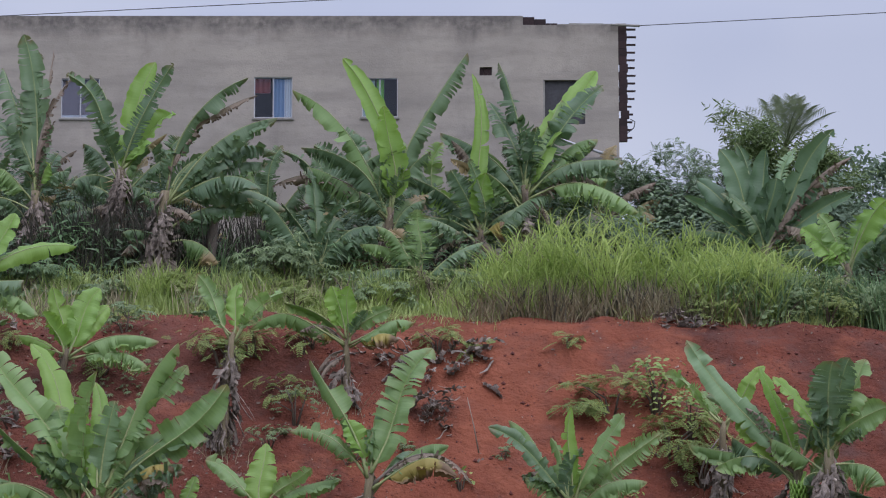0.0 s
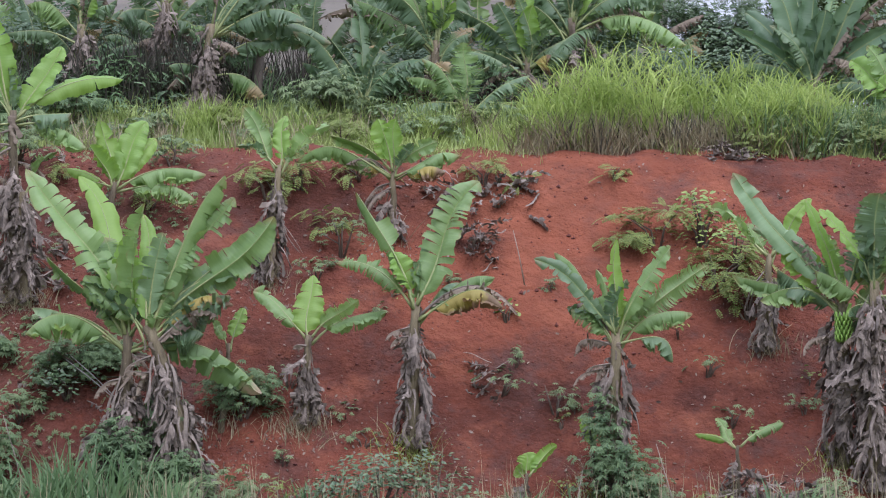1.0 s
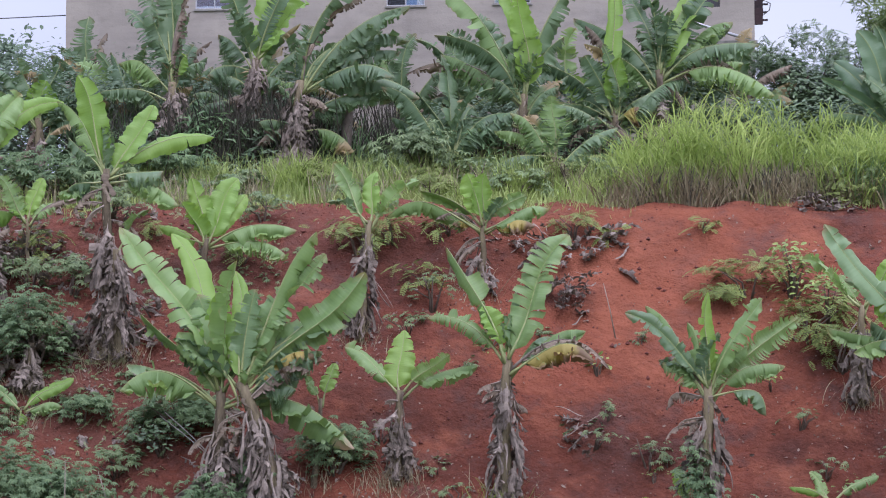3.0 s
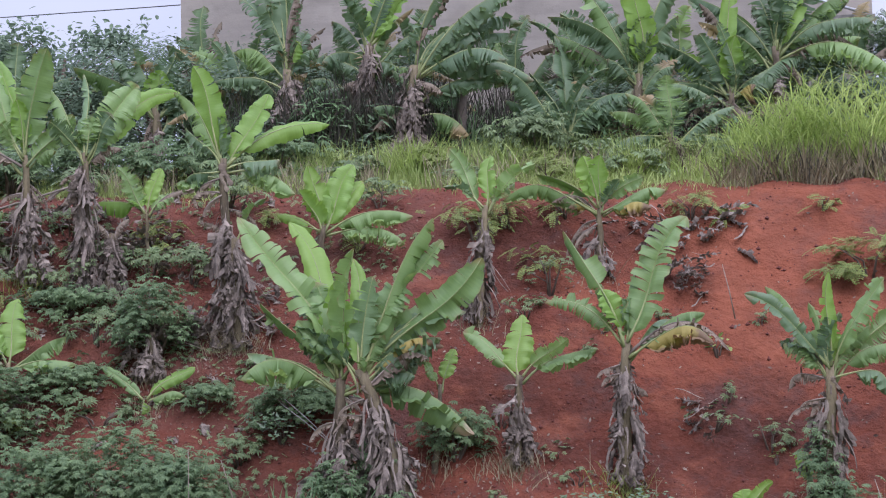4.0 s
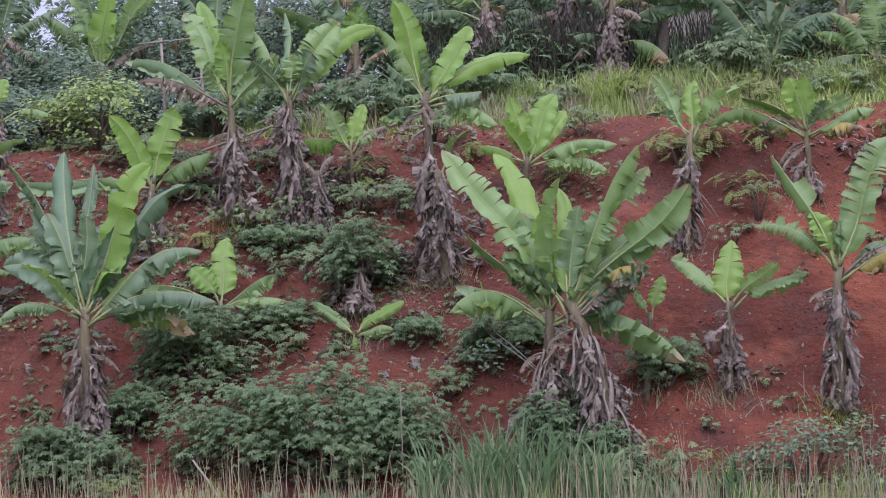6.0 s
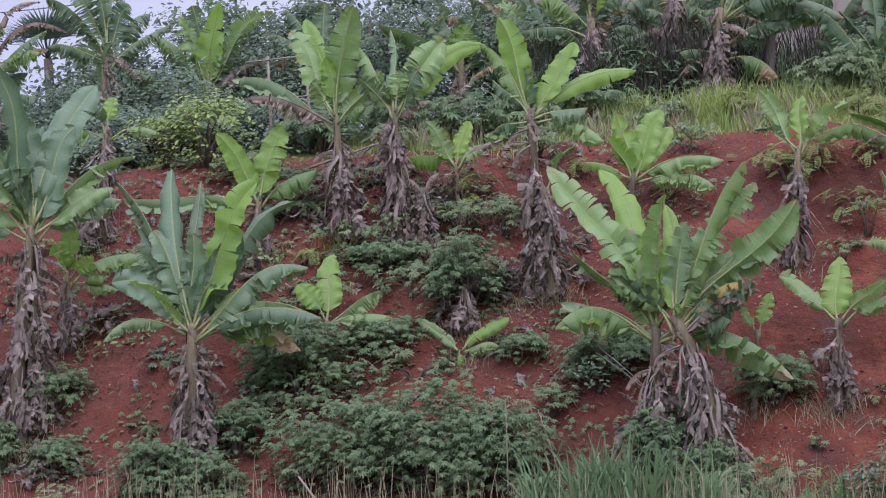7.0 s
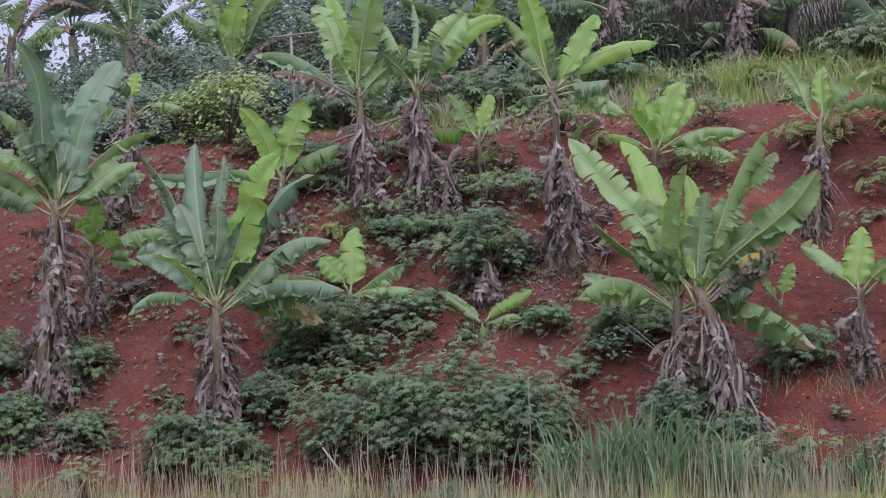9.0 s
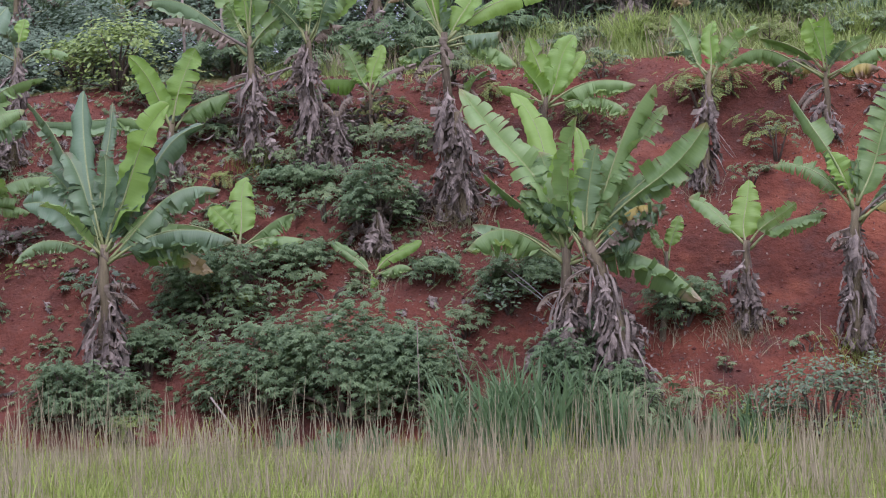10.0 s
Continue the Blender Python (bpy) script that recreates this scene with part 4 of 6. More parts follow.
banana(-5.9, 42.5, 7.9, 0.17, 2.27, .15, (50, 1.0, 0), [(33, 3.02, 0.14, 0.56, "g"), (40, 2.88, 0.16, 0.42, "x"), (54, 2.79, 0.12, 0.42, "d"), (67, 2.47, 0.16, 0.54, "g"), (69, 2.23, 0.14, 0.51, "d"), (-161, 0.4, 0.2, 0.47, "d"), (54, 0.82, 0.1, 0.7, "d"), (89, 1.9, 0.2, 0.4, "g"), (98, 2.45, 0.18, 0.42, "d"), (47, 1.61, 0.12, 0.58, "g")], "banana plant in the dense grove before the house", "banana grove on the terrace")
banana(-1.16, 43, 1.5, 0.05, 1.93, .13, (10, 0.8, 0), [(-16, 3.55, 0.1, 0.51, "b"), (-37, 3.44, 0.1, 0.7, "g"), (25, 3.75, 0.06, 0.65, "d"), (-55, 2.21, 0.18, 0.65, "g"), (8, 1.57, 0.03, 0.77, "g"), (-76, 2.53, 0.2, 0.4, "x"), (-60, 1.97, 0.06, 0.61, "g"), (-59, 0.69, 0.1, 0.65, "d"), (33, 1.5, 0.1, 0.7, "d"), (-68, 1.27, 0.12, 0.65, "d"), (-3, 2.28, 0.05, 0.7, "b")], "banana plant in the dense grove before the house", "banana grove on the terrace")
banana(0.78, 43.6, -1, 0, 1.55, .11, (8, 0.8, 0), [(-3, 3.43, 0.03, 0.43, "b"), (-16, 2.15, 0.12, 0.54, "x"), (-53, 1.47, 0.03, 0.5, "b"), (7, 1.14, 0.03, 0.64, "b"), (65, 1.71, 0.08, 0.54, "g"), (83, 0.48, 0.14, 0.47, "y"), (-56, 2.17, 0.12, 0.66, "g"), (58, 1.13, 0.05, 0.59, "g"), (-26, 1.35, 0.03, 0.71, "d"), (-83, 0.96, 0.1, 0.47, "d")], "banana plant in the dense grove before the house", "banana grove on the terrace")
banana(1.81, 44, -2.4, -0.05, 2.37, .13, (14, 0.8, 0), [(-11, 2.89, 0.05, 0.6, "g"), (-21, 2.18, 0.06, 0.62, "g"), (29, 3.18, 0.04, 0.62, "b"), (36, 2.85, 0.05, 0.67, "g"), (53, 1.94, 0.1, 0.48, "g"), (20, 2.22, 0.03, 0.55, "g"), (76, 2.1, 0.16, 0.43, "g"), (105, 2.41, 0.2, 0.43, "g"), (90, 1.52, 0.2, 0.48, "x"), (45, 1.37, 0.03, 0.72, "d"), (10, 1.37, 0.03, 0.72, "d"), (-53, 2.27, 0.1, 0.6, "d")], "banana plant in the dense grove before the house", "banana grove on the terrace")
banana(-0.48, 42.2, 0.7, -0.02, 0.82, .09, (0, 0.8, 0), [(-1, 1.23, 0.03, 0.76, "g"), (30, 0.81, 0.05, 0.46, "d"), (-59, 0.67, 0.1, 0.34, "g"), (-69, 1.23, 0.14, 0.3, "g"), (-46, 1.16, 0.1, 0.3, "g")], "banana plant in the dense grove before the house", "banana grove on the terrace")
banana(-2.6, 42.6, 3.5, 0, 0.74, .09, (0, 0.8, 0), [(-5, 2.19, 0.03, 0.65, "g"), (-26, 1.63, 0.06, 0.58, "g"), (-44, 2.03, 0.08, 0.51, "g"), (23, 1.16, 0.03, 0.58, "d"), (-30, 0.94, 0.1, 0.58, "d"), (44, 0.99, 0.1, 0.46, "d")], "banana plant in the dense grove before the house", "banana grove on the terrace")
banana(6.76, 43, -8.9, -0.1, 1.15, .14, (8, 0.9, 0), [(-22, 2.33, 0.03, 0.5, "w"), (-12, 2.6, 0.03, 0.3, "d"), (2.4, 2.25, 0.02, 0.58, "w"), (31, 2.9, 0.04, 0.58, "w"), (18, 2.5, 0.03, 0.32, "p"), (36, 1.85, 0.03, 0.5, "w"), (-17, 1.75, 0.02, 0.48, "w"), (-41, 2.05, 0.04, 0.46, "w"), (-54, 1.95, 0.05, 0.36, "w"), (-30, 1.5, 0.04, 0.55, "w"), (11, 1.5, 0.03, 0.55, "w"), (48, 1.4, 0.06, 0.5, "d"), (43, 2.7, 0.08, 0.3, "x"), (56, 2.25, 0.16, 0.36, "x"), (59, 2.1, 0.05, 0.4, "w"), (-66, 1.2, 0.06, 0.34, "g"), (64, 0.95, 0.12, 0.26, "x")], "banana clump with broad upright grey-green leaves before the trees", "banana grove on the terrace")
banana(8.16, 41.5, -11.1, -0.04, 1.07, .12, (6, 0.9, 0), [(-27, 1.23, 0.05, 0.5, "g"), (19, 1.1, 0.03, 0.8, "g"), (29, 1.55, 0.05, 0.8, "b"), (-46, 1.22, 0.03, 0.53, "b"), (-52, 1.51, 0.1, 0.5, "x"), (64, 1.25, 0.1, 0.69, "g"), (-43, 0.48, 0.03, 0.46, "b"), (54, 0.56, 0.1, 0.64, "d"), (46, 1.91, 0.03, 0.69, "g")], "banana plant in the dense grove before the house", "banana grove on the terrace")
banana(-17.53, 44, 21.6, -0.02, 1.42, .12, (4, 0.8, 0), [(-21, 1.73, 0.03, 0.59, "g"), (-9, 1.92, 0.03, 0.64, "g"), (9, 1.96, 0.03, 0.64, "b"), (31, 1.78, 0.05, 0.64, "g"), (-44, 1.67, 0.1, 0.59, "g"), (42, 2.2, 0.1, 0.51, "g"), (-50, 1.05, 0.1, 0.59, "d"), (69, 1.32, 0.12, 0.51, "x"), (44, 1.05, 0.03, 0.64, "g")], "banana plant in the dense grove before the house", "banana grove on the terrace")
banana(-11.57, 44, 14.6, -0.06, 1.48, .12, (6, 0.8, 0), [(-39, 1.5, 0.08, 0.62, "g"), (-17, 1.46, 0.03, 0.69, "g"), (18, 1.42, 0.03, 0.62, "d"), (47, 1.23, 0.03, 0.62, "g"), (-69, 0.79, 0.1, 0.62, "d"), (93, 1.18, 0.1, 0.54, "d"), (11, 0.88, 0.03, 0.74, "b"), (63, 2.28, 0.1, 0.57, "g"), (-61, 1.95, 0.1, 0.54, "g")], "banana plant in the dense grove before the house", "banana grove on the terrace")
banana(-9.58, 44.5, 12, -0.02, 1.17, .12, (30, 1.4, 0.1), [(-3, 1.38, 0.03, 0.67, "g"), (48, 1.4, 0.1, 0.49, "y"), (42, 0.97, 0.1, 0.62, "x"), (-42, 1.06, 0.1, 0.62, "d"), (6, 1.99, 0.03, 0.74, "g"), (87, 1.24, 0.15, 0.62, "d"), (-16, 1.97, 0.03, 0.62, "g"), (29, 1.94, 0.03, 0.62, "d")], "banana plant in the dense grove before the house", "banana grove on the terrace")
banana(-19.71, 43, 24.5, 0.13, 2.6, .11, (10, 0.9, 0), [(-31, 1.51, 0.08, 0.64, "d"), (31, 1.04, 0.06, 0.64, "d"), (52, 1.23, 0.12, 0.59, "g"), (-47, 1.74, 0.1, 0.51, "d"), (10, 1.43, 0.03, 0.64, "d"), (-99, 0.7, 0.12, 0.51, "g"), (102, 0.7, 0.16, 0.51, "g")], "banana plant in the dense grove before the house", "banana grove on the terrace")
banana(-22.21, 42, 27.7, 0.17, 2.49, .11, (6, 0.9, 0), [(41, 1.82, 0.2, 0.28, "x"), (71, 1.94, 0.3, 0.28, "x"), (-19, 1.22, 0.03, 0.64, "g"), (83, 1.13, 0.12, 0.44, "g"), (21, 0.95, 0.03, 0.64, "g"), (-58, 1.22, 0.1, 0.64, "g")], "banana plant in the dense grove before the house", "banana grove on the terrace")
banana(-15.16, 45, 18.5, 0.06, 1.63, .11, (4, 0.8, 0), [(-27, 1.04, 0.03, 0.57, "g"), (29, 1.16, 0.03, 0.64, "g"), (-61, 1.44, 0.1, 0.57, "d"), (63, 1.34, 0.1, 0.59, "g"), (2, 1.43, 0.03, 0.64, "g"), (-30, 1.69, 0.03, 0.57, "g")], "banana plant in the dense grove before the house", "banana grove on the terrace")


def fruit_bunch(plant, x, z):
    """A stalk with rings of upturned green fruit."""
    rng = random.Random(3)
    v, f = tube([(x + 0.1, -0.12, z + 0.55), (x + 0.02, -0.2, z + 0.3), (x, -0.22, z - 0.05)], [0.03, 0.028, 0.02], 7)
    stalk = part("bunch_stalk", v, f, FRUIT, plant, "green stalk bearing bananas")
    for ring in range(6):
        pieces = []
        for k in range(12):
            a = 2 * math.pi * (k + 0.5 * (ring % 2)) / 12
            d = Vector((math.cos(a), math.sin(a), 0))
            c = Vector((x, -0.22, z + 0.30 - 0.07 * ring)) + d * 0.03
            pts = [c, c + d * 0.07 + Vector((0, 0, 0.01)), c + d * 0.105 + Vector((0, 0, 0.06)), c + d * 0.10 + Vector((0, 0, 0.12))]
            pieces.append(tube(pts, [0.012, 0.022, 0.02, 0.006 + 0.003 * rng.random()], 6))
        v, f = join(pieces)
        part("banana_hand", v, f, FRUIT, stalk)


fruit_bunch(bearing, 0.0, 1.95)

# further plants deep in the grove, half hidden by those in front
_rng = random.Random(77)
for _k in range(13):
    _x = -11.2 + 1.22 * _k + _rng.uniform(-0.3, 0.3)
    if abs(_x + 4.9) < 0.8:
        continue
    _leaves = [(_rng.uniform(-80, 80), _rng.uniform(1.1, 1.9), _rng.uniform(0.03, 0.16), _rng.uniform(0.4, 0.6), _rng.choice("ddgdgx")) for _ in range(7)]
    banana(_x, _rng.uniform(44.6, 46.2), math.degrees(math.atan2(-_x, 45)), _rng.uniform(-0.15, 0.15), _rng.uniform(1.3, 2.1), 0.12, (4, 1, 0), _leaves, "shaded banana plant deep in the grove", "banana grove on the terrace")


# ---- grass, in sheaves of bent blades ----
def blades(base, height, width, lean, turn, sag):
    """Verts and faces of many tapered blades: arrays of base points, heights, widths, lean, turn and sag."""
    n, seg = len(base), 4
    s = np.linspace(0, 1, seg + 1)[None, :, None]
    d = np.stack([np.cos(turn), np.sin(turn), 0 * turn], -1)[:, None, :]
    side = np.stack([-np.sin(turn), np.cos(turn), 0 * turn], -1)[:, None, :]
    h, w, ln, sg = (v[:, None, None] for v in (height, width, lean, sag))
    centre = base[:, None, :] + d * h * (ln * s + sg * s ** 2.2) + np.array([0, 0, 1.0]) * h * (s - 0.55 * sg * s ** 3)
    wid = w * (1 - s ** 2) ** 0.7 * np.minimum(1, 0.5 + 2 * s)
    spin = np.random.RandomState(3).uniform(-1.2, 1.2, n)[:, None, None]
    side = side * np.cos(spin) + d * np.sin(spin)
    left, right = centre - side * wid / 2, centre + side * wid / 2
    verts = np.stack([left, right], 2).reshape(n, -1, 3)
    one = np.array([[2 * k, 2 * k + 1, 2 * k + 3, 2 * k + 2] for k in range(seg)])
    faces = one[None] + (np.arange(n) * (seg + 1) * 2)[:, None, None]
    return verts.reshape(-1, 3), faces.reshape(-1, 4)


def grass(name, label, x, y, height, width, lean, sag, mat, seed, category="grass", out=None, rise=0.0):
    rs = np.random.RandomState(seed)
    n = len(x)
    base = np.stack([x, y, ground_z(x, y) - 0.05 + rise], -1)
    turn = rs.uniform(0, 6.283, n) if out is None else out + rs.normal(0, 0.6, n)
    v, f = blades(base, height, width * rs.uniform(0.7, 1.3, n), lean * rs.uniform(0, 1, n), turn, sag * rs.uniform(0.2, 1.3, n))
    ob = put(name, mesh_of(name, v, f), mat)
    return tagged(ob, label, category, kind="stuff")


def tufted(rs, n, x0, x1, y0, y1, tufts, spread):
    cx, cy = rs.uniform(x0, x1, tufts), rs.uniform(y0, y1, tufts)
    k = rs.randint(0, tufts, n)
    return cx[k] + rs.normal(0, spread, n), cy[k] + rs.normal(0, spread, n)


def all_grass():
    rs = np.random.RandomState(11)
    # meadow before the bank: short green sward, tall dry stalks over it
    n = 11000
    x, y = rs.uniform(-19, 9, n), rs.uniform(22.0, 30.5, n)
    grass("meadow_grass", "low yellowish green meadow grass", x, y, rs.uniform(0.12, 0.38, n) * (0.85 + 0.4 * hump(x, y, 0.8, 4.0)), 0.022, 0.25, 0.2, GRASS_MIX, 1)
    n = 8500
    x, y = tufted(rs, n, -19, 9, 24.2, 31.3, 800, 0.17)
    patch = 0.85 + 0.35 * hump(x, y, 1.1, 3.0)
    grass("dry_meadow_grass", "tall dry straw-coloured grass before the bank", x, y, rs.uniform(0.3, 0.95, n) * patch, 0.013, 0.16, 0.10, GRASS_DRY, 2)
    n = 1500
    x, y = tufted(rs, n, -20, 9, 26.5, 31.4, 240, 0.3)
    grass("dry_stalks", "tall single dry stalks before the bank", x, y, rs.uniform(0.7, 1.5, n), 0.014, 0.14, 0.10, GRASS_DRY, 12)
    n = 8500
    x, y = tufted(rs, n, -19, 9, 23.4, 31.7, 700, 0.17)
    grass("green_meadow_grass", "green grass mixed into the dry meadow", x, y, rs.uniform(0.25, 0.75, n) * (0.8 + 0.4 * hump(x, y, 1.4, 6.0)), 0.015, 0.25, 0.35, GRASS_MIX, 3)
    # stout blue-green clumps at the foot of the bank
    for k, (cx, cy, rx, h, cnt) in enumerate(((-6.1, 31.0, 1.0, 1.9, 950), (-5.2, 31.1, 0.7, 1.0, 300), (-4.0, 31.3, 0.8, 0.9, 260), (-2.9, 31.4, 0.7, 1.1, 220), (1.4, 31.5, 0.7, 1.0, 180), (-9.0, 31.1, 0.9, 1.0, 220), (4.6, 31.2, 0.6, 1.2, 160), (-0.6, 31.4, 0.5, 0.9, 110))):
        tufts = max(5, cnt // 26)
        tx, ty, th = cx + rs.normal(0, rx * 0.6, tufts), cy + rs.normal(0, 0.3, tufts), rs.uniform(0.4, 1.0, tufts) ** 1.3
        k2 = rs.randint(0, tufts, int(cnt * 0.75))
        cnt = len(k2)
        x, y, h = tx[k2] + rs.normal(0, 0.09, cnt), ty[k2] + rs.normal(0, 0.09, cnt), h * th[k2]
        grass("cane_grass", "clump of broad blue-green grass at the foot of the bank", x, y, rs.uniform(0.5, 1.0, cnt) * h, 0.055, 0.25, 0.35, GRASS_BLUE, 20 + k)
    # terrace edge: low sward, then taller weeds, then the tall clump
    n = 13000
    x, y = rs.uniform(-13.5, 10.5, n), rs.uniform(39.75, 42.6, n)
    grass("terrace_grass", "low green grass along the terrace edge", x, y, rs.uniform(0.15, 0.6, n) * (0.7 + 0.5 * hump(x, y, 0.9, 2.0)), 0.018, 0.35, 0.22, GRASS_LOW, 4)
    n = 1800
    x, y = tufted(rs, n, -13, 9, 39.2, 39.9, 120, 0.14)
    grass("edge_grass", "thin green grass hanging over the lip of the bank", x, y, rs.uniform(0.1, 0.45, n), 0.014, 0.7, 0.5, GRASS_LOW, 32)
    n = 1500
    x, y = tufted(rs, n, -12, 1.5, 39.7, 42.0, 46, 0.12)
    grass("terrace_tufts", "tufts of pale and dry grass along the terrace edge", x, y, rs.uniform(0.3, 0.9, n), 0.016, 0.4, 0.25, GRASS_DRY, 19)
    n = 5000
    x, y = tufted(rs, n, -9, 1.5, 41.2, 42.8, 60, 0.22)
    grass("terrace_cane", "taller green grass under the banana grove", x, y, rs.uniform(0.3, 1.1, n), 0.022, 0.3, 0.3, GRASS_LOW, 5)
    # tall grass: clumps that lean apart, canes with arching leaves, old brown stalks below
    tufts = 54
    cx, cy = rs.uniform(0.9, 7.6, tufts), rs.uniform(39.75, 42.3, tufts)
    tall = np.interp(cx, [0.6, 1.4, 2.4, 3.6, 4.8, 6.2, 7.6], [0.7, 1.5, 1.8, 1.75, 1.5, 1.15, 0.9]) * rs.uniform(0.55, 1.2, tufts)
    aim = rs.uniform(0, 6.283, tufts)
    for name, label, n, lo, hi, wide, lean, sag, seed in (("elephant_grass", "dense stand of tall bright green grass", 1500, 0.45, 1.05, 0.026, 0.40, 0.40, 6), ("elephant_grass_tips", "single tall blades rising over the grass stand", 240, 1.0, 1.4, 0.028, 0.32, 0.6, 18)):
        k = rs.randint(0, tufts, n)
        grass(name, label, cx[k] + rs.normal(0, 0.11, n), cy[k] + rs.normal(0, 0.11, n), tall[k] * rs.uniform(lo, hi, n), wide, lean, sag, GRASS_TALL, seed, out=aim[k] + rs.normal(0, 0.7, n))
    n = 4600
    k = rs.randint(0, tufts, n)
    up = tall[k] * rs.uniform(0.02, 0.85, n)
    grass("elephant_grass_blades", "arching leaves on the canes of the tall grass", cx[k] + rs.normal(0, 0.2, n) + 0.25 * np.cos(aim[k]) * up, cy[k] + rs.normal(0, 0.2, n) + 0.25 * np.sin(aim[k]) * up, rs.uniform(0.25, 0.8, n), 0.028, 0.8, 0.9, GRASS_TALL, 17, rise=up)
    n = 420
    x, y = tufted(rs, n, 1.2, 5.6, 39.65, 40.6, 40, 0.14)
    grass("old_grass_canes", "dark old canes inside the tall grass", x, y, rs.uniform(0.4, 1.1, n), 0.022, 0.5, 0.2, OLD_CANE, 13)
    n = 1700
    x, y = tufted(rs, n, 5.2, 9.6, 39.6, 41.0, 70, 0.14)
    grass("weed_grass", "fine blue-green grass at the terrace edge", x, y, rs.uniform(0.5, 1.45, n), 0.022, 0.35, 0.4, GRASS_BLUE, 16)
    n = 1500
    x, y = rs.uniform(1.0, 6.2, n), rs.uniform(39.6, 40.6, n)
    grass("dead_grass_stalks", "dry straw stalks among the tall grass", x, y, rs.uniform(0.35, 1.0, n), 0.024, 0.7, 0.3, GRASS_DRY, 14)
    n = 1500
    x, y = tufted(rs, n, 0.6, 6.0, 39.55, 40.5, 60, 0.16)
    grass("dead_grass_stalks", "brown dry stalks at the base of the tall grass", x, y, rs.uniform(0.2, 0.75, n), 0.02, 0.9, 0.35, GRASS_BROWN, 7)
    feet = [(ob.location.x, ob.location.y) for ob in bpy.data.objects if ob.name.startswith("banana_plant") and 31.5 < ob.location.y < 39]
    x, y = (np.repeat(v, 64) for v in np.array(feet).T)
    n = len(x)
    grass("dry_foot_grass", "straggly dry grass round the feet of the banana plants", x + rs.normal(0, 0.24, n), y + rs.normal(0, 0.10, n) - 0.05, rs.uniform(0.15, 0.65, n), 0.012, 0.8, 0.5, GRASS_DRY, 60)
    for k, (cx, cy, n, h) in enumerate(((-5.6, 41.0, 260, 1.3), (-3.6, 41.3, 160, 0.9), (-1.2, 41.0, 200, 0.8), (-2.3, 40.5, 140, 0.6), (-7.3, 41.2, 160, 0.8), (0.2, 40.6, 200, 0.8), (-9.4, 40.6, 140, 0.6))):
        x, y = rs.normal(cx, 0.28, n), rs.normal(cy, 0.22, n)
        grass("elephant_grass", "small tuft of tall bright grass", x, y, rs.uniform(0.5, 1.0, n) * h, 0.022, 0.3, 0.45, GRASS_TALL, 80 + k)
    for k, (cx, cy) in enumerate(((-1.25, 33.3), (-4.65, 32.4), (1.9, 32.6), (-13.6, 32.5), (-5.7, 32.5), (-17.2, 33.3), (5.6, 33.0), (-8.2, 35.8), (-12.2, 37.0), (-3.0, 33.5))):
        cnt = 150
        x, y = cx + rs.normal(0, 0.26, cnt), cy + rs.normal(0, 0.12, cnt)
        grass("dry_tuft", "straggly dry grass round the foot of a plant", x, y, rs.uniform(0.15, 0.6, cnt), 0.012, 0.8, 0.5, GRASS_DRY if k % 2 else GRASS_MIX, 40 + k)
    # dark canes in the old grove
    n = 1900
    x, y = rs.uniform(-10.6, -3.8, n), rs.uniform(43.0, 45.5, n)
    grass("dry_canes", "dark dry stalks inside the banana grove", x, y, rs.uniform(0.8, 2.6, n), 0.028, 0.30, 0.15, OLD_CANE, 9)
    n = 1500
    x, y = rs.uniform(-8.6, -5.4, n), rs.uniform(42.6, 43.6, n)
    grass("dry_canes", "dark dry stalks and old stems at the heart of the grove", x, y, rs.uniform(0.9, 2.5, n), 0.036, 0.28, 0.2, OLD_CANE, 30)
    # added stalks, their dark colour stands in for the shade under these leaves
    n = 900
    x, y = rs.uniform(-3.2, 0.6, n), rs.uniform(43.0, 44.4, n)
    grass("dry_canes", "dark dry stalks added to fill the shaded space under the banana leaves", x, y, rs.uniform(0.6, 1.7, n), 0.036, 0.35, 0.3, OLD_CANE, 31)
    n = 800
    x, y = rs.uniform(-10.5, -3.8, n), rs.uniform(42.8, 43.6, n)
    grass("green_canes", "drooping green stalks inside the banana grove", x, y, rs.uniform(0.8, 2.0, n), 0.03, 0.3, 0.5, GRASS_BLUE, 15)


all_grass()


# ---- bushes: stems and many small leaves ----
def template(kind):
    """A single leaf, about one unit long, lying in the xy plane along +x."""
    def lobe(a, length, wide, drop):
        c, s = math.cos(a), math.sin(a)
        pts = [(0, 0, 0), (length * 0.55, wide, -drop * 0.3), (length, 0, -drop), (length * 0.55, -wide, -drop * 0.3)]
        return [(x * c - y * s, x * s + y * c, z) for x, y, z in pts], [(0, 1, 2, 3)]
    if kind == "palmate":
        return join([lobe(a, 1.0 - 0.12 * abs(a), 0.14, 0.35) for a in (-2.0, -1.3, -0.65, 0.0, 0.65, 1.3, 2.0)])
    if kind == "pinnate":
        pieces = [lobe(0, 1.0, 0.012, 0.3)]
        for k in range(7):
            for sg in (-1, 1):
                v, f = lobe(sg * 1.1, 0.24 * (1 - 0.4 * abs(k - 3) / 3), 0.055, 0.05)
                pieces.append(([(x + 0.18 + 0.12 * k, y, z - 0.3 * (0.18 + 0.12 * k) ** 2) for x, y, z in v], f))
        return join(pieces)
    if kind == "oval":
        v = [(0, 0, 0), (0.3, 0.22, 0.03), (0.7, 0.24, 0.0), (1, 0, -0.12), (0.7, -0.24, 0.0), (0.3, -0.22, 0.03), (0.5, 0, -0.05)]
        return v, [(0, 6, 1), (1, 6, 2), (2, 6, 3), (3, 6, 4), (4, 6, 5), (5, 6, 0)]
    return lobe(0, 1.0, 0.10, 0.25)


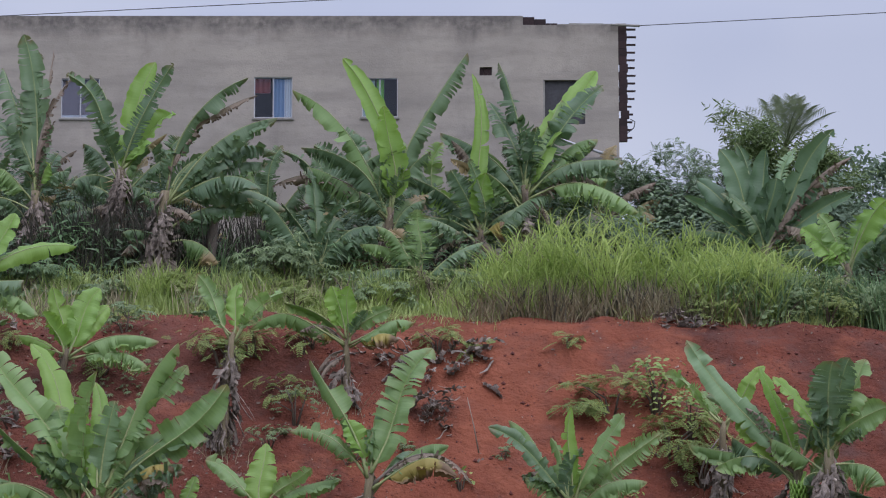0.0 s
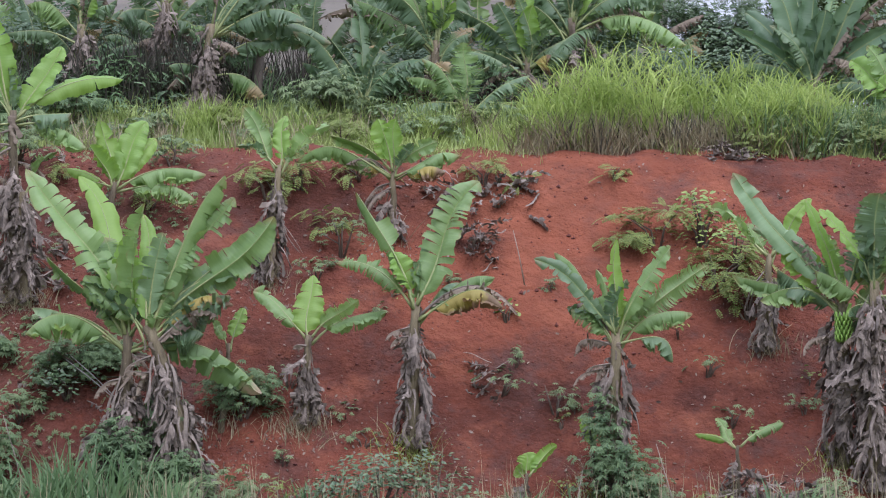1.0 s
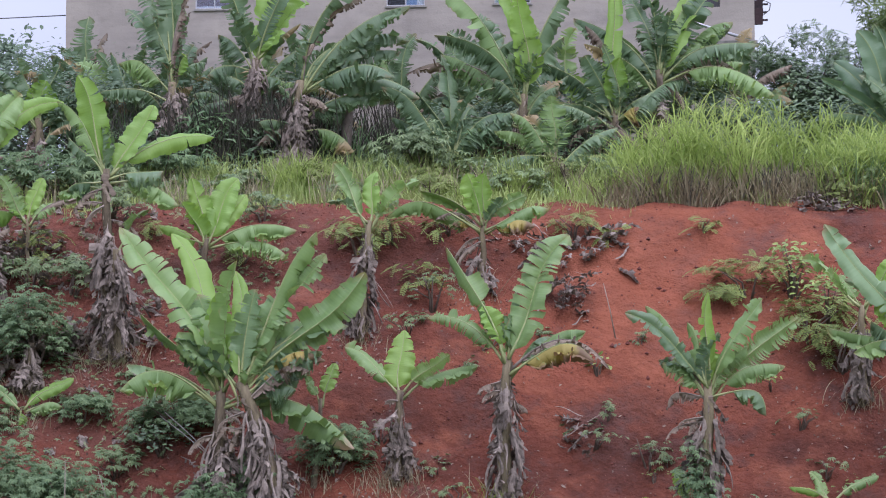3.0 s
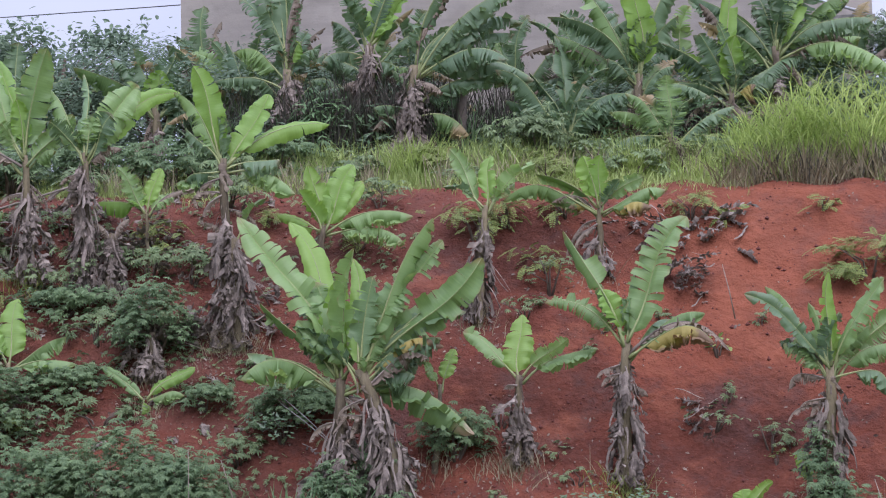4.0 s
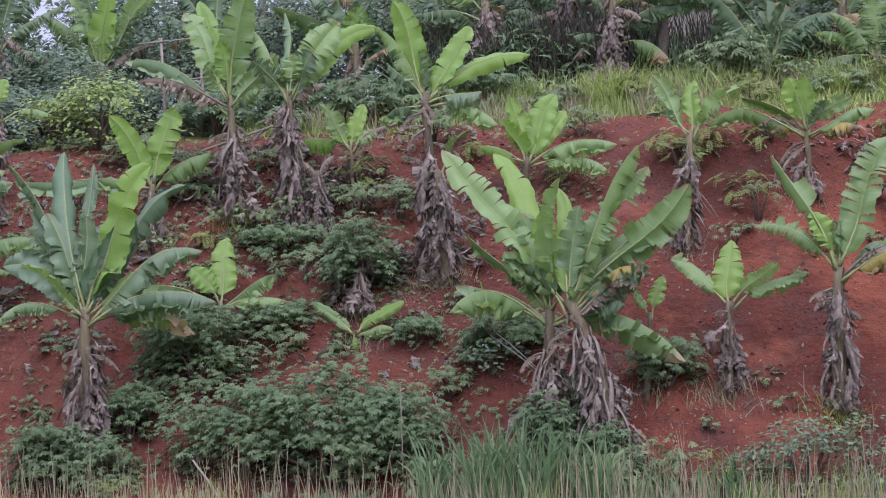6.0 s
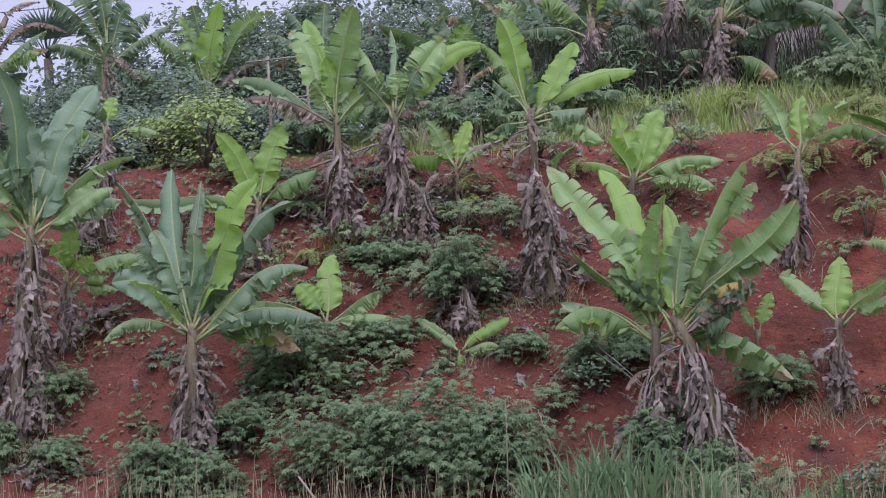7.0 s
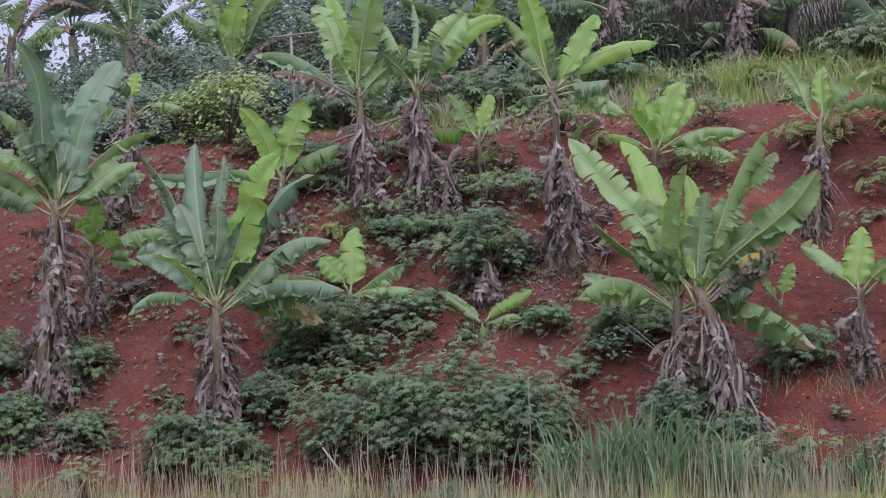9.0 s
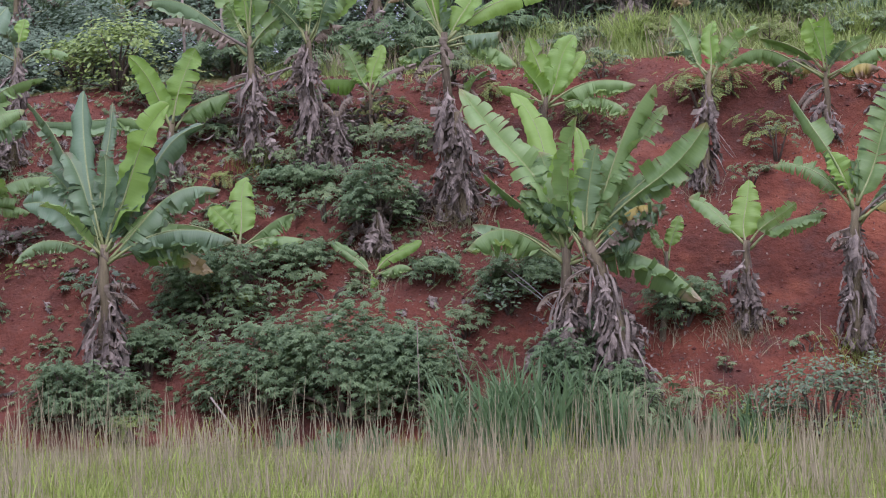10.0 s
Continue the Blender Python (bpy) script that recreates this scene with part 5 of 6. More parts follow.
TEMPLATE = {k: template(k) for k in ("palmate", "pinnate", "oval", "lance")}


def leaves_at(places, normals, size, kind, rs):
    """Leaves of one kind at places, lying across the normals, turned at random."""
    tv, tf = TEMPLATE[kind]
    tv = np.array(tv)
    n = len(places)
    normals = normals / np.linalg.norm(normals, axis=1, keepdims=True)
    pick = rs.normal(0, 1, (n, 3))
    u = np.cross(normals, pick)
    u /= np.linalg.norm(u, axis=1, keepdims=True) + 1e-9
    w = np.cross(normals, u)
    s = (size * rs.uniform(0.6, 1.25, n))[:, None, None]
    verts = places[:, None, :] + s * (tv[None, :, 0:1] * u[:, None] + tv[None, :, 1:2] * w[:, None] + tv[None, :, 2:3] * normals[:, None])
    k = len(tv)
    faces = [tuple(i + j * k for i in f) for j in range(n) for f in tf]
    return verts.reshape(-1, 3), faces


def bush(name, label, x, y, rx, ry, h, count, kind, size, mat, seed, lift=0.25, stems=7, category="shrub", z=None, group="", sprays=40, low=-0.15):
    """A bush of leafy sprays in an uneven dome of radii rx, ry and height h, on thin stems."""
    rs = np.random.RandomState(seed)
    z = float(ground_z(x, y)) if z is None else z
    thing = empty(name, x, y, z, 0, label, category, group)
    # sprays, each a small tiered cluster
    th, ph = rs.uniform(0, 6.283, sprays), np.arccos(rs.uniform(low, 1, sprays))
    rad = rs.uniform(0.62, 1.04, sprays)
    c = np.stack([rx * rad * np.sin(ph) * np.cos(th), ry * rad * np.sin(ph) * np.sin(th), h * (lift + (1 - lift) * rad * np.sign(np.cos(ph)) * np.abs(np.cos(ph)) ** 0.6)], -1)
    k = rs.randint(0, sprays, count)
    spread = np.array([rx, ry, h * 0.30]) * 0.19 + 0.02
    p = c[k] + rs.normal(0, 1, (count, 3)) * spread
    slope = ground_z(x + p[:, 0], y + p[:, 1]) - z
    p[:, 2] = np.maximum(p[:, 2], slope + 0.05)
    nrm = np.stack([0.6 * p[:, 0] / rx, 0.6 * p[:, 1] / ry - 0.35, 1.5 + 0 * p[:, 2]], -1) + rs.normal(0, 0.36, (count, 3))
    v, f = leaves_at(p, nrm, size, kind, rs)
    part("foliage", v, f, mat, thing, smooth=False)
    for j in range(min(stems, sprays)):
        q = c[j]
        mid = (q[0] * 0.35 + rs.normal(0, 0.04), q[1] * 0.35, q[2] * 0.5)
        v, f = tube([(q[0] * 0.08, q[1] * 0.08, -0.12), mid, tuple(q)], [0.022 * (0.5 + h), 0.015 * (0.5 + h), 0.006], 5)
        part("stem", v, f, BARK, thing)
    return thing


def all_bushes():
    cas = "bushy cassava plant with dark palmate leaves on the bank"
    for k, (x, y, rx, ry, h, n) in enumerate((
            (-9.3, 32.5, 1.35, 0.8, 1.95, 800), (-10.9, 32.7, 1.15, 0.7, 1.55, 480), (-8.2, 32.6, 0.8, 0.6, 1.35, 260), (-12.1, 34.2, 1.0, 0.6, 1.35, 420),
            (-9.55, 35.6, 0.7, 0.5, 1.5, 330), (-16.7, 34.0, 0.55, 0.5, 0.9, 150), (-6.7, 34.5, 0.8, 0.5, 0.75, 220), (-4.0, 33.7, 0.6, 0.4, 0.9, 150),
            (-5.95, 32.3, 0.28, 0.25, 1.35, 90), (-5.2, 32.9, 0.5, 0.4, 1.2, 150), (-5.55, 32.05, 0.3, 0.25, 1.45, 90), (-5.0, 32.3, 0.4, 0.3, 0.8, 80), (-13.3, 32.4, 0.65, 0.4, 0.8, 150), (-11.0, 35.1, 0.8, 0.5, 0.6, 150), (-11.4, 36.6, 0.9, 0.5, 0.55, 160),
            (-8.4, 34.9, 0.5, 0.4, 0.45, 70), (2.05, 32.4, 0.55, 0.35, 1.1, 130), (1.75, 32.75, 0.35, 0.25, 1.6, 70), (2.35, 32.2, 0.5, 0.35, 0.75, 120), (-4.7, 32.2, 0.45, 0.3, 0.9, 110), (-14.4, 32.6, 0.4, 0.3, 0.7, 60), (-17.7, 33.0, 0.7, 0.4, 1.0, 220), (-16.2, 33.0, 0.5, 0.4, 0.6, 110), (-14.0, 32.3, 0.7, 0.4, 1.2, 240), (-13.0, 33.2, 0.6, 0.4, 0.9, 150), (-18.6, 34.2, 0.7, 0.5, 1.0, 200))):
        bush("cassava", cas, x, y, rx, ry, h, int(n * 3.2), "palmate", 0.105, CASSAVA, 100 + k, 0.2, 8, "cassava", group="cassava plants", sprays=56, low=-0.12)
    pale = "small pale green cassava seedling on the red bank"
    for k, (x, y, rx, h, n) in enumerate(((-2.6, 36.7, 0.5, 0.65, 50), (-3.0, 36.2, 0.6, 0.35, 50), (-1.6, 36.0, 0.4, 0.3, 30), (-10.0, 37.4, 0.7, 0.55, 70), (-12.0, 37.0, 0.7, 0.5, 70),
                                          (-11.8, 38.2, 0.6, 0.5, 60), (-2.0, 33.4, 0.3, 0.3, 20), (-7.5, 35.4, 0.4, 0.3, 24), (0.2, 34.5, 0.45, 0.3, 30), (3.9, 33.8, 0.35, 0.3, 22),
                                          (1.1, 34.2, 0.35, 0.5, 36), (3.6, 34.6, 0.3, 0.3, 18), (-15.0, 33.5, 0.4, 0.3, 24), (-3.3, 34.3, 0.25, 0.4, 24), (-13.0, 31.9, 0.3, 0.5, 24), (-11.2, 37.5, 0.9, 0.7, 110), (-13.2, 38.0, 0.8, 0.6, 90), (-10.6, 36.0, 0.7, 0.6, 80), (-13.4, 35.4, 0.8, 0.5, 90), (-9.2, 37.2, 0.7, 0.7, 90), (-15.3, 35.8, 0.7, 0.5, 70), (-10.2, 34.6, 0.7, 0.5, 70), (-7.6, 33.9, 0.6, 0.5, 60), (-8.9, 39.0, 0.8, 0.7, 90), (-14.8, 38.6, 0.8, 0.6, 80), (-5.9, 38.6, 0.5, 0.5, 50), (-12.3, 35.8, 0.7, 0.5, 80))):
        bush("cassava_seedling", pale, x, y, rx, rx * 0.7, h, n if x < -4 else int(n * 0.8), "palmate", 0.13 if x < -4 else 0.09, CASSAVA_PALE, 200 + k, 0.4, 5, "cassava", group="cassava seedlings", sprays=10)
    feather = "feathery yellow-green weed on the red bank"
    for k, (x, y, rx, h, n) in enumerate(((-4.0, 37.7, 0.75, 0.75, 110), (-3.4, 38.0, 0.5, 0.7, 70), (-2.4, 38.2, 0.5, 0.5, 50), (-2.7, 37.2, 0.6, 0.4, 50), (-0.1, 38.4, 0.5, 0.55, 50),
                                          (3.0, 37.0, 0.8, 0.75, 190), (3.9, 36.0, 0.7, 0.9, 190), (4.4, 35.4, 0.5, 0.8, 130), (-6.2, 37.6, 0.4, 0.5, 40), (-10.1, 38.1, 0.6, 0.6, 60), (2.3, 38.4, 0.3, 0.25, 20), (0.6, 38.3, 0.25, 0.3, 18))):
        bush("weed", feather, x, y, rx, rx * 0.6, h, n, "pinnate", 0.30, WEED, 300 + k, 0.3, 6, "weed", group="feathery weeds", sprays=12)
    for k, (x, y, rx, h, n) in enumerate(((-1.7, 31.6, 0.75, 1.2, 420), (-0.75, 31.7, 0.6, 1.15, 300), (-2.4, 31.7, 0.45, 0.85, 150), (-6.9, 34.2, 0.6, 0.5, 130))):
        bush("broadleaf_shrub", "low glossy dark green broadleaf shrub", x, y, rx, rx * 0.7, h, int(n * 2.2), "oval", 0.095, SHRUB, 400 + k, 0.3, 8, group="broadleaf shrubs")
    for k, (x, y, rx, h, n) in enumerate(((3.75, 36.9, 0.45, 1.0, 260), (4.3, 36.3, 0.35, 0.9, 160), (-15.9, 39.5, 1.0, 1.55, 1300), (-16.8, 39.6, 0.7, 1.1, 500), (0.3, 35.6, 0.2, 0.4, 24))):
        bush("fresh_shrub", "bright yellow-green young shrub", x, y, rx, rx * 0.7, h, n, "oval", 0.13, FRESH_YELLOW, 420 + k, 0.3, 8, group="fresh shrubs")
    rs = np.random.RandomState(31)
    for k in range(30):
        x, y = rs.uniform(-18.5, -6.3), rs.uniform(34.4, 39.2)
        bush("ground_weed", "low green weed on the shaded bank", x, y, rs.uniform(0.25, 0.6), 0.3, rs.uniform(0.2, 0.5), 40, ("palmate", "oval", "pinnate")[k % 3], 0.14 if k % 3 < 2 else 0.26, (CASSAVA_PALE, WEED, CASSAVA, SHRUB)[k % 4], 700 + k, 0.35, 4, "weed", group="weeds on the bank", sprays=9)
    for k in range(22):
        x, y = rs.uniform(-5.5, 8), rs.uniform(32.6, 39.2)
        bush("ground_weed", "tiny green weed on the red bank", x, y, rs.uniform(0.1, 0.3), 0.2, rs.uniform(0.1, 0.3), 16, ("palmate", "oval")[k % 2], 0.09, (CASSAVA_PALE, WEED)[k % 2], 760 + k, 0.35, 3, "weed", group="weeds on the bank", sprays=6)
    rs = np.random.RandomState(8)
    for k in range(36):
        x = -12.5 + 23 * k / 36 + rs.uniform(-0.5, 0.5)
        bush("terrace_weed", "green weed in the grass of the terrace edge", x, rs.uniform(39.9, 42.4), rs.uniform(0.3, 0.7), 0.4, rs.uniform(0.3, 1.0), 110, ("palmate", "pinnate", "oval")[k % 3], (0.15, 0.24, 0.12)[k % 3], (WEED, CASSAVA_PALE, FINE_WEED, WEED)[k % 4], 500 + k, 0.3, 5, "weed", group="terrace weeds", sprays=10)
    for k, (x, y, rx, h, n) in enumerate(((-8.6, 41.6, 1.2, 1.1, 320), (-10.4, 41.0, 1.0, 1.1, 280), (-12.0, 41.2, 1.0, 1.2, 280), (-13.8, 40.6, 0.8, 1.0, 220), (9.9, 39.6, 0.9, 1.2, 260), (-3.2, 42.0, 1.0, 1.3, 320))):
        bush("cassava", "cassava plant at the edge of the terrace", x, y, rx, 0.6, h, n, "palmate", 0.18, CASSAVA_PALE if k > 3 else CASSAVA, 540 + k, 0.3, 8, "cassava", group="terrace cassava")
    for k, (x, y, rx, h, n) in enumerate(((5.4, 40.0, 0.6, 1.0, 190), (6.1, 40.3, 0.6, 1.35, 240), (6.9, 40.1, 0.7, 1.45, 280), (7.6, 40.3, 0.6, 1.3, 240), (6.5, 39.7, 0.6, 0.8, 170), (7.4, 39.6, 0.6, 0.9, 170), (8.4, 39.9, 0.6, 1.2, 220), (5.0, 39.5, 0.5, 0.6, 110))):
        bush("tall_weed", "tall feathery blue-green weed at the terrace edge", x, y, rx, 0.5, h * 0.78, int(n * 2.4), "pinnate", 0.15, WEED if k % 2 else FINE_WEED, 560 + k, 0.2, 7, "weed", group="tall terrace weeds", sprays=26)
    for k, (x, h) in enumerate(((-4.4, 1.0), (-3.7, 1.15), (-3.0, 0.9), (-0.1, 0.8), (0.7, 0.7), (3.2, 0.8), (5.2, 1.0), (-7.4, 1.0), (-12.6, 0.8), (-15.6, 0.9), (-17.4, 0.8))):
        bush("foot_weed", "tangled green weed at the foot of the bank", x, 31.55, 0.45, 0.3, h * 0.78, 150, ("pinnate", "palmate", "lance")[k % 3], (0.22, 0.12, 0.16)[k % 3], (FINE_WEED, CASSAVA_PALE, WEED)[k % 3], 580 + k, 0.2, 6, "weed", group="weeds at the foot of the bank", sprays=18)
    for k, (x, y, rx, h, n) in enumerate(((-8.9, 42.8, 0.8, 1.5, 420), (-7.7, 42.7, 0.8, 1.7, 480), (-6.6, 42.6, 0.8, 1.5, 440), (-1.9, 42.9, 0.8, 1.5, 380), (-2.9, 43.2, 0.7, 1.6, 340), (0.4, 43.0, 0.7, 1.3, 300))):
        bush("hanging_growth", "tangle of long drooping green leaves in the grove", x, y, rx, 0.4, h, n, "lance", 0.30, GRASS_BLUE if k % 2 else SHRUB, 900 + k, 0.05, 9, "bush", group="growth in the grove", sprays=40)
    # dark growth under and behind the grove
    for k, (x, y, rx, h, n) in enumerate(((-8.2, 44.1, 1.0, 2.2, 420), (-6.9, 44.3, 1.0, 2.4, 420), (-5.8, 44.2, 0.9, 2.1, 380), (-0.4, 44.6, 1.8, 2.0, 700), (1.6, 45.0, 1.6, 2.2, 600), (-2.2, 44.8, 1.4, 1.6, 500), (3.6, 45.2, 1.2, 1.6, 400), (5.4, 44.8, 1.5, 1.6, 500), (7.5, 44.2, 1.6, 1.8, 500), (9.8, 44.0, 1.6, 1.8, 500),
                                          (-7.6, 45.4, 1.6, 2.0, 600), (-10.6, 44.6, 1.7, 2.4, 700), (-13.2, 44.6, 1.8, 2.4, 700), (-16.0, 44.6, 1.8, 2.2, 700), (-18.6, 43.4, 1.9, 2.2, 900), (-20.9, 43.2, 1.8, 1.7, 700), (-23.0, 43.0, 1.8, 1.3, 500), (-17.4, 42.0, 1.2, 1.9, 500), (-19.3, 41.2, 1.3, 1.6, 500), (-21.4, 40.6, 1.3, 1.8, 500), (-12.4, 46.4, 1.8, 2.9, 900), (-9.6, 46.3, 1.5, 2.6, 800), (-15.4, 46.6, 1.9, 2.9, 900), (-18.4, 46.2, 1.9, 2.9, 900), (-21.4, 46.0, 1.9, 1.6, 700), (-24.4, 45.6, 1.9, 1.3, 600), (-15.2, 42.3, 1.2, 1.4, 450), (-22.6, 41.6, 1.2, 1.1, 400), (-20.6, 41.9, 1.2, 1.0, 400), (-18.6, 40.4, 0.9, 0.9, 300), (-24.2, 42.0, 1.2, 1.2, 400), (-14.2, 41.6, 0.9, 1.0, 300), (-16.6, 41.6, 0.9, 1.1, 300), (-12.9, 42.6, 1.1, 1.5, 450), (11.2, 43.0, 1.5, 1.9, 500), (8.6, 46.2, 1.8, 2.2, 800), (6.2, 46.3, 1.4, 2.0, 600), (-7.2, 46.2, 1.2, 1.6, 500), (4.4, 46.4, 0.9, 1.2, 350), (5.5, 46.7, 1.1, 2.3, 700), (7.0, 46.9, 1.1, 2.6, 700), (9.8, 47.0, 1.3, 2.3, 700))):
        bush("undergrowth_bush", "dark green bush under the banana grove", x, y, rx, 0.9, h * (0.85 if x < -11 and y < 44 else 1.1), int(n * 4.6), "oval", 0.125, TREE_LEAF, 600 + k, 0.08, 9, "bush", group="undergrowth")

    for k, (x, y, rx, h, n) in enumerate(((-13.5, 50.0, 2.2, 3.4, 1500), (-16.5, 50.5, 2.2, 3.6, 1500), (-19.5, 50.0, 2.2, 2.7, 1500), (-22.5, 49.5, 2.0, 1.9, 1200), (-25.5, 49.0, 2.0, 1.5, 1000), (4.3, 46.0, 0.7, 1.7, 700), (4.75, 46.6, 0.7, 2.6, 900), (5.6, 46.2, 0.8, 2.2, 900), (9.0, 48.5, 1.5, 2.7, 1200), (11.0, 47.5, 1.6, 2.6, 1200))):
        bush("thicket_bush", "dense dark green bush behind the banana plants", x, y, rx, 1.0, h, n * (6 if x < 0 else 3), "oval", 0.15 if x < 0 else 0.13, TREE_LEAF if x < 0 else SHRUB, 660 + k, 0.08, 6, "bush", group="thicket", sprays=60)

    for name, label, kind, size, mat, n, seed in (("ground_cover", "sparse low green weeds over the shaded bank", "palmate", 0.085, CASSAVA_PALE, 1900, 91), ("creeping_weed", "thin creeping weeds over the shaded bank", "pinnate", 0.16, FINE_WEED, 1000, 92)):
        rs = np.random.RandomState(seed)
        x, y = tufted(rs, n, -20, -5.5, 32.6, 39.6, 130, 0.28)
        y = np.clip(y, 32.2, 39.9)
        p = np.stack([x, y, surface(x, y) + rs.uniform(0.02, 0.16, n)], -1)
        v, f = leaves_at(p, np.array([0, -0.5, 0.9]) + rs.normal(0, 0.35, (n, 3)), size, kind, rs)
        tagged(put(name, mesh_of(name, v, f), mat, smooth=False), label, "weeds", kind="stuff")


all_bushes()


# ---- trees behind ----
def tree(label, x, y, height, spread, count, size, seed, mat=TREE_LEAF, kind="oval", low=0.35):
    rs = np.random.RandomState(seed)
    z = float(ground_z(x, y))
    thing = empty("tree", x, y, z, 0, label, "tree")
    v, f = tube([(0, 0, -0.3), (0.05, 0, height * 0.3), (-0.08, 0.05, height * 0.6), (0.02, 0, height * 0.85)], [0.16, 0.13, 0.09, 0.03], 9)
    part("trunk", v, f, BARK, thing)
    clumps = []
    for k in range(16):
        a, s = rs.uniform(0, 6.283), rs.uniform(0.3, 0.85)
        end = np.array([math.cos(a) * spread * rs.uniform(0.5, 1.0), math.sin(a) * spread * rs.uniform(0.4, 0.8), height * rs.uniform(low, 1.0)])
        startp = np.array([0, 0, height * s * 0.8])
        mid = (startp + end) / 2 + np.array([0, 0, 0.15])
        v, f = tube([tuple(startp), tuple(mid), tuple(end)], [0.05, 0.03, 0.008], 6)
        part("limb", v, f, BARK, thing)
        for _ in range(5):
            clumps.append(end + rs.normal(0, 1, 3) * np.array([0.28, 0.28, 0.2]) * spread * 0.7)
    clumps = np.array(clumps)
    p = clumps[rs.randint(0, len(clumps), count)] + rs.normal(0, 1, (count, 3)) * spread * 0.11
    v, f = leaves_at(p, np.array([0, -0.3, 1.0]) + rs.normal(0, 0.7, (count, 3)), size, kind, rs)
    part("crown", v, f, mat, thing, smooth=False)
    return thing


tree("slender dark-leaved tree beside the grey house", 5.2, 47.0, 2.7, 1.5, 2600, 0.26, 1, SHRUB, "pinnate", 0.25)
tree("slender dark-leaved tree beside the grey house", 6.3, 47.4, 3.0, 1.3, 2300, 0.26, 11, SHRUB, "pinnate", 0.3)
tree("broad leafy tree behind the bananas", 7.85, 47.8, 3.6, 1.45, 14000, 0.20, 2, MANGO, "lance", 0.3)
tree("dark tree in the distance", 10.6, 50.0, 3.0, 1.6, 7000, 0.17, 3, low=0.1)
tree("dark tree in the distance", 13.2, 51.0, 3.4, 1.8, 3000, 0.16, 4, low=0.1)
tree("slender bushy tree behind the grove", -21.6, 46.5, 2.4, 1.7, 3600, 0.17, 5)
tree("slender bushy tree behind the grove", -18.0, 47.5, 3.2, 1.8, 3600, 0.17, 6)
tree("slender bushy tree behind the grove", -14.6, 47.0, 3.2, 1.7, 3600, 0.17, 7)
tree("thin bare-topped tree behind the grove", -25.2, 48.0, 2.7, 1.2, 1000, 0.14, 8)


def palm(label, x, y, height, fronds, reach, seed, fan=False):
    rng = random.Random(seed)
    z = float(ground_z(x, y))
    thing = empty("palm", x, y, z, 0, label, "palm tree")
    v, f = tube([(0, 0, -0.3), (0.05, 0, height * 0.5), (0, 0, height)], [0.17, 0.13, 0.11], 9)
    part("trunk", v, f, BARK, thing)
    for k in range(fronds):
        a, up = rng.uniform(0, 6.283), rng.uniform(25 if fan else 42, 85)
        d = Vector((math.cos(a) * math.cos(radians(up)), math.sin(a) * math.cos(radians(up)), math.sin(radians(up))))
        c = Vector((0, 0, height))
        pts = [c + d * reach * s - Vector((0, 0, 0.35 * reach * s * s)) for s in (0, 0.25, 0.5, 0.75, 1.0)]
        v, f = tube(pts, [0.02, 0.017, 0.013, 0.009, 0.004], 5)
        pieces = [(v, f)]
        side = d.cross(Vector((0, 0, 1))).normalized()
        lots = 9 if fan else 22
        for j in range(lots):
            s = (0.5 if fan else 0.15) + (0.06 if fan else 0.85) * j / lots
            p = c + d * reach * s - Vector((0, 0, 0.35 * reach * s * s))
            for sg in (-1, 1):
                spread_a = (j / lots * 1.5) if fan else 0.9
                t = (d * math.cos(spread_a) + side * sg * math.sin(spread_a)).normalized()
                ln = reach * (0.55 if fan else 0.36 * (1 - 0.7 * abs(s - 0.5)))
                w = side.cross(d).normalized().cross(t).normalized() * (0.022 if fan else 0.011)
                tip = p + t * ln - Vector((0, 0, 0.12 * ln))
                m = p + t * ln * 0.5
                pieces.append(([tuple(p), tuple(m + w), tuple(tip), tuple(m - w)], [(0, 1, 2, 3)]))
        v, f = join(pieces)
        part("frond", v, f, PALM_FEATHER if not fan else PALM_FAN, thing)
    return thing


palm("feather palm rising behind the bananas", 8.15, 48.9, 3.6, 16, 1.7, 4)
palm("fan palm behind the bushes", -23.1, 47.3, 2.4, 20, 1.5, 6, True)


# ---- the grey unfinished house on the terrace ----
def wall_mesh(x0, x1, z0, z1, y0, y1, holes):
    """A wall in the xz plane with thickness, and openings that go through it."""
    xs = sorted({x0, x1, *(h[0] for h in holes), *(h[1] for h in holes)})
    zs = sorted({z0, z1, *(h[2] for h in holes), *(h[3] for h in holes)})
    solid = {}
    for i in range(len(xs) - 1):
        for j in range(len(zs) - 1):
            cx, cz = (xs[i] + xs[i + 1]) / 2, (zs[j] + zs[j + 1]) / 2
            solid[i, j] = not any(h[0] < cx < h[1] and h[2] < cz < h[3] for h in holes)
    verts, faces = [], []

    def quad(*pts):
        faces.append(tuple(range(len(verts), len(verts) + 4)))
        verts.extend(pts)

    for (i, j), is_wall in solid.items():
        if not is_wall:
            continue
        a, b, c, d = xs[i], xs[i + 1], zs[j], zs[j + 1]
        quad((a, y0, c), (b, y0, c), (b, y0, d), (a, y0, d))
        quad((a, y1, c), (a, y1, d), (b, y1, d), (b, y1, c))
        if not solid.get((i - 1, j)):
            quad((a, y0, c), (a, y0, d), (a, y1, d), (a, y1, c))
        if not solid.get((i + 1, j)):
            quad((b, y0, c), (b, y1, c), (b, y1, d), (b, y0, d))
        if not solid.get((i, j - 1)):
            quad((a, y0, c), (a, y1, c), (b, y1, c), (b, y0, c))
        if not solid.get((i, j + 1)):
            quad((a, y0, d), (b, y0, d), (b, y1, d), (a, y1, d))
    return verts, faces


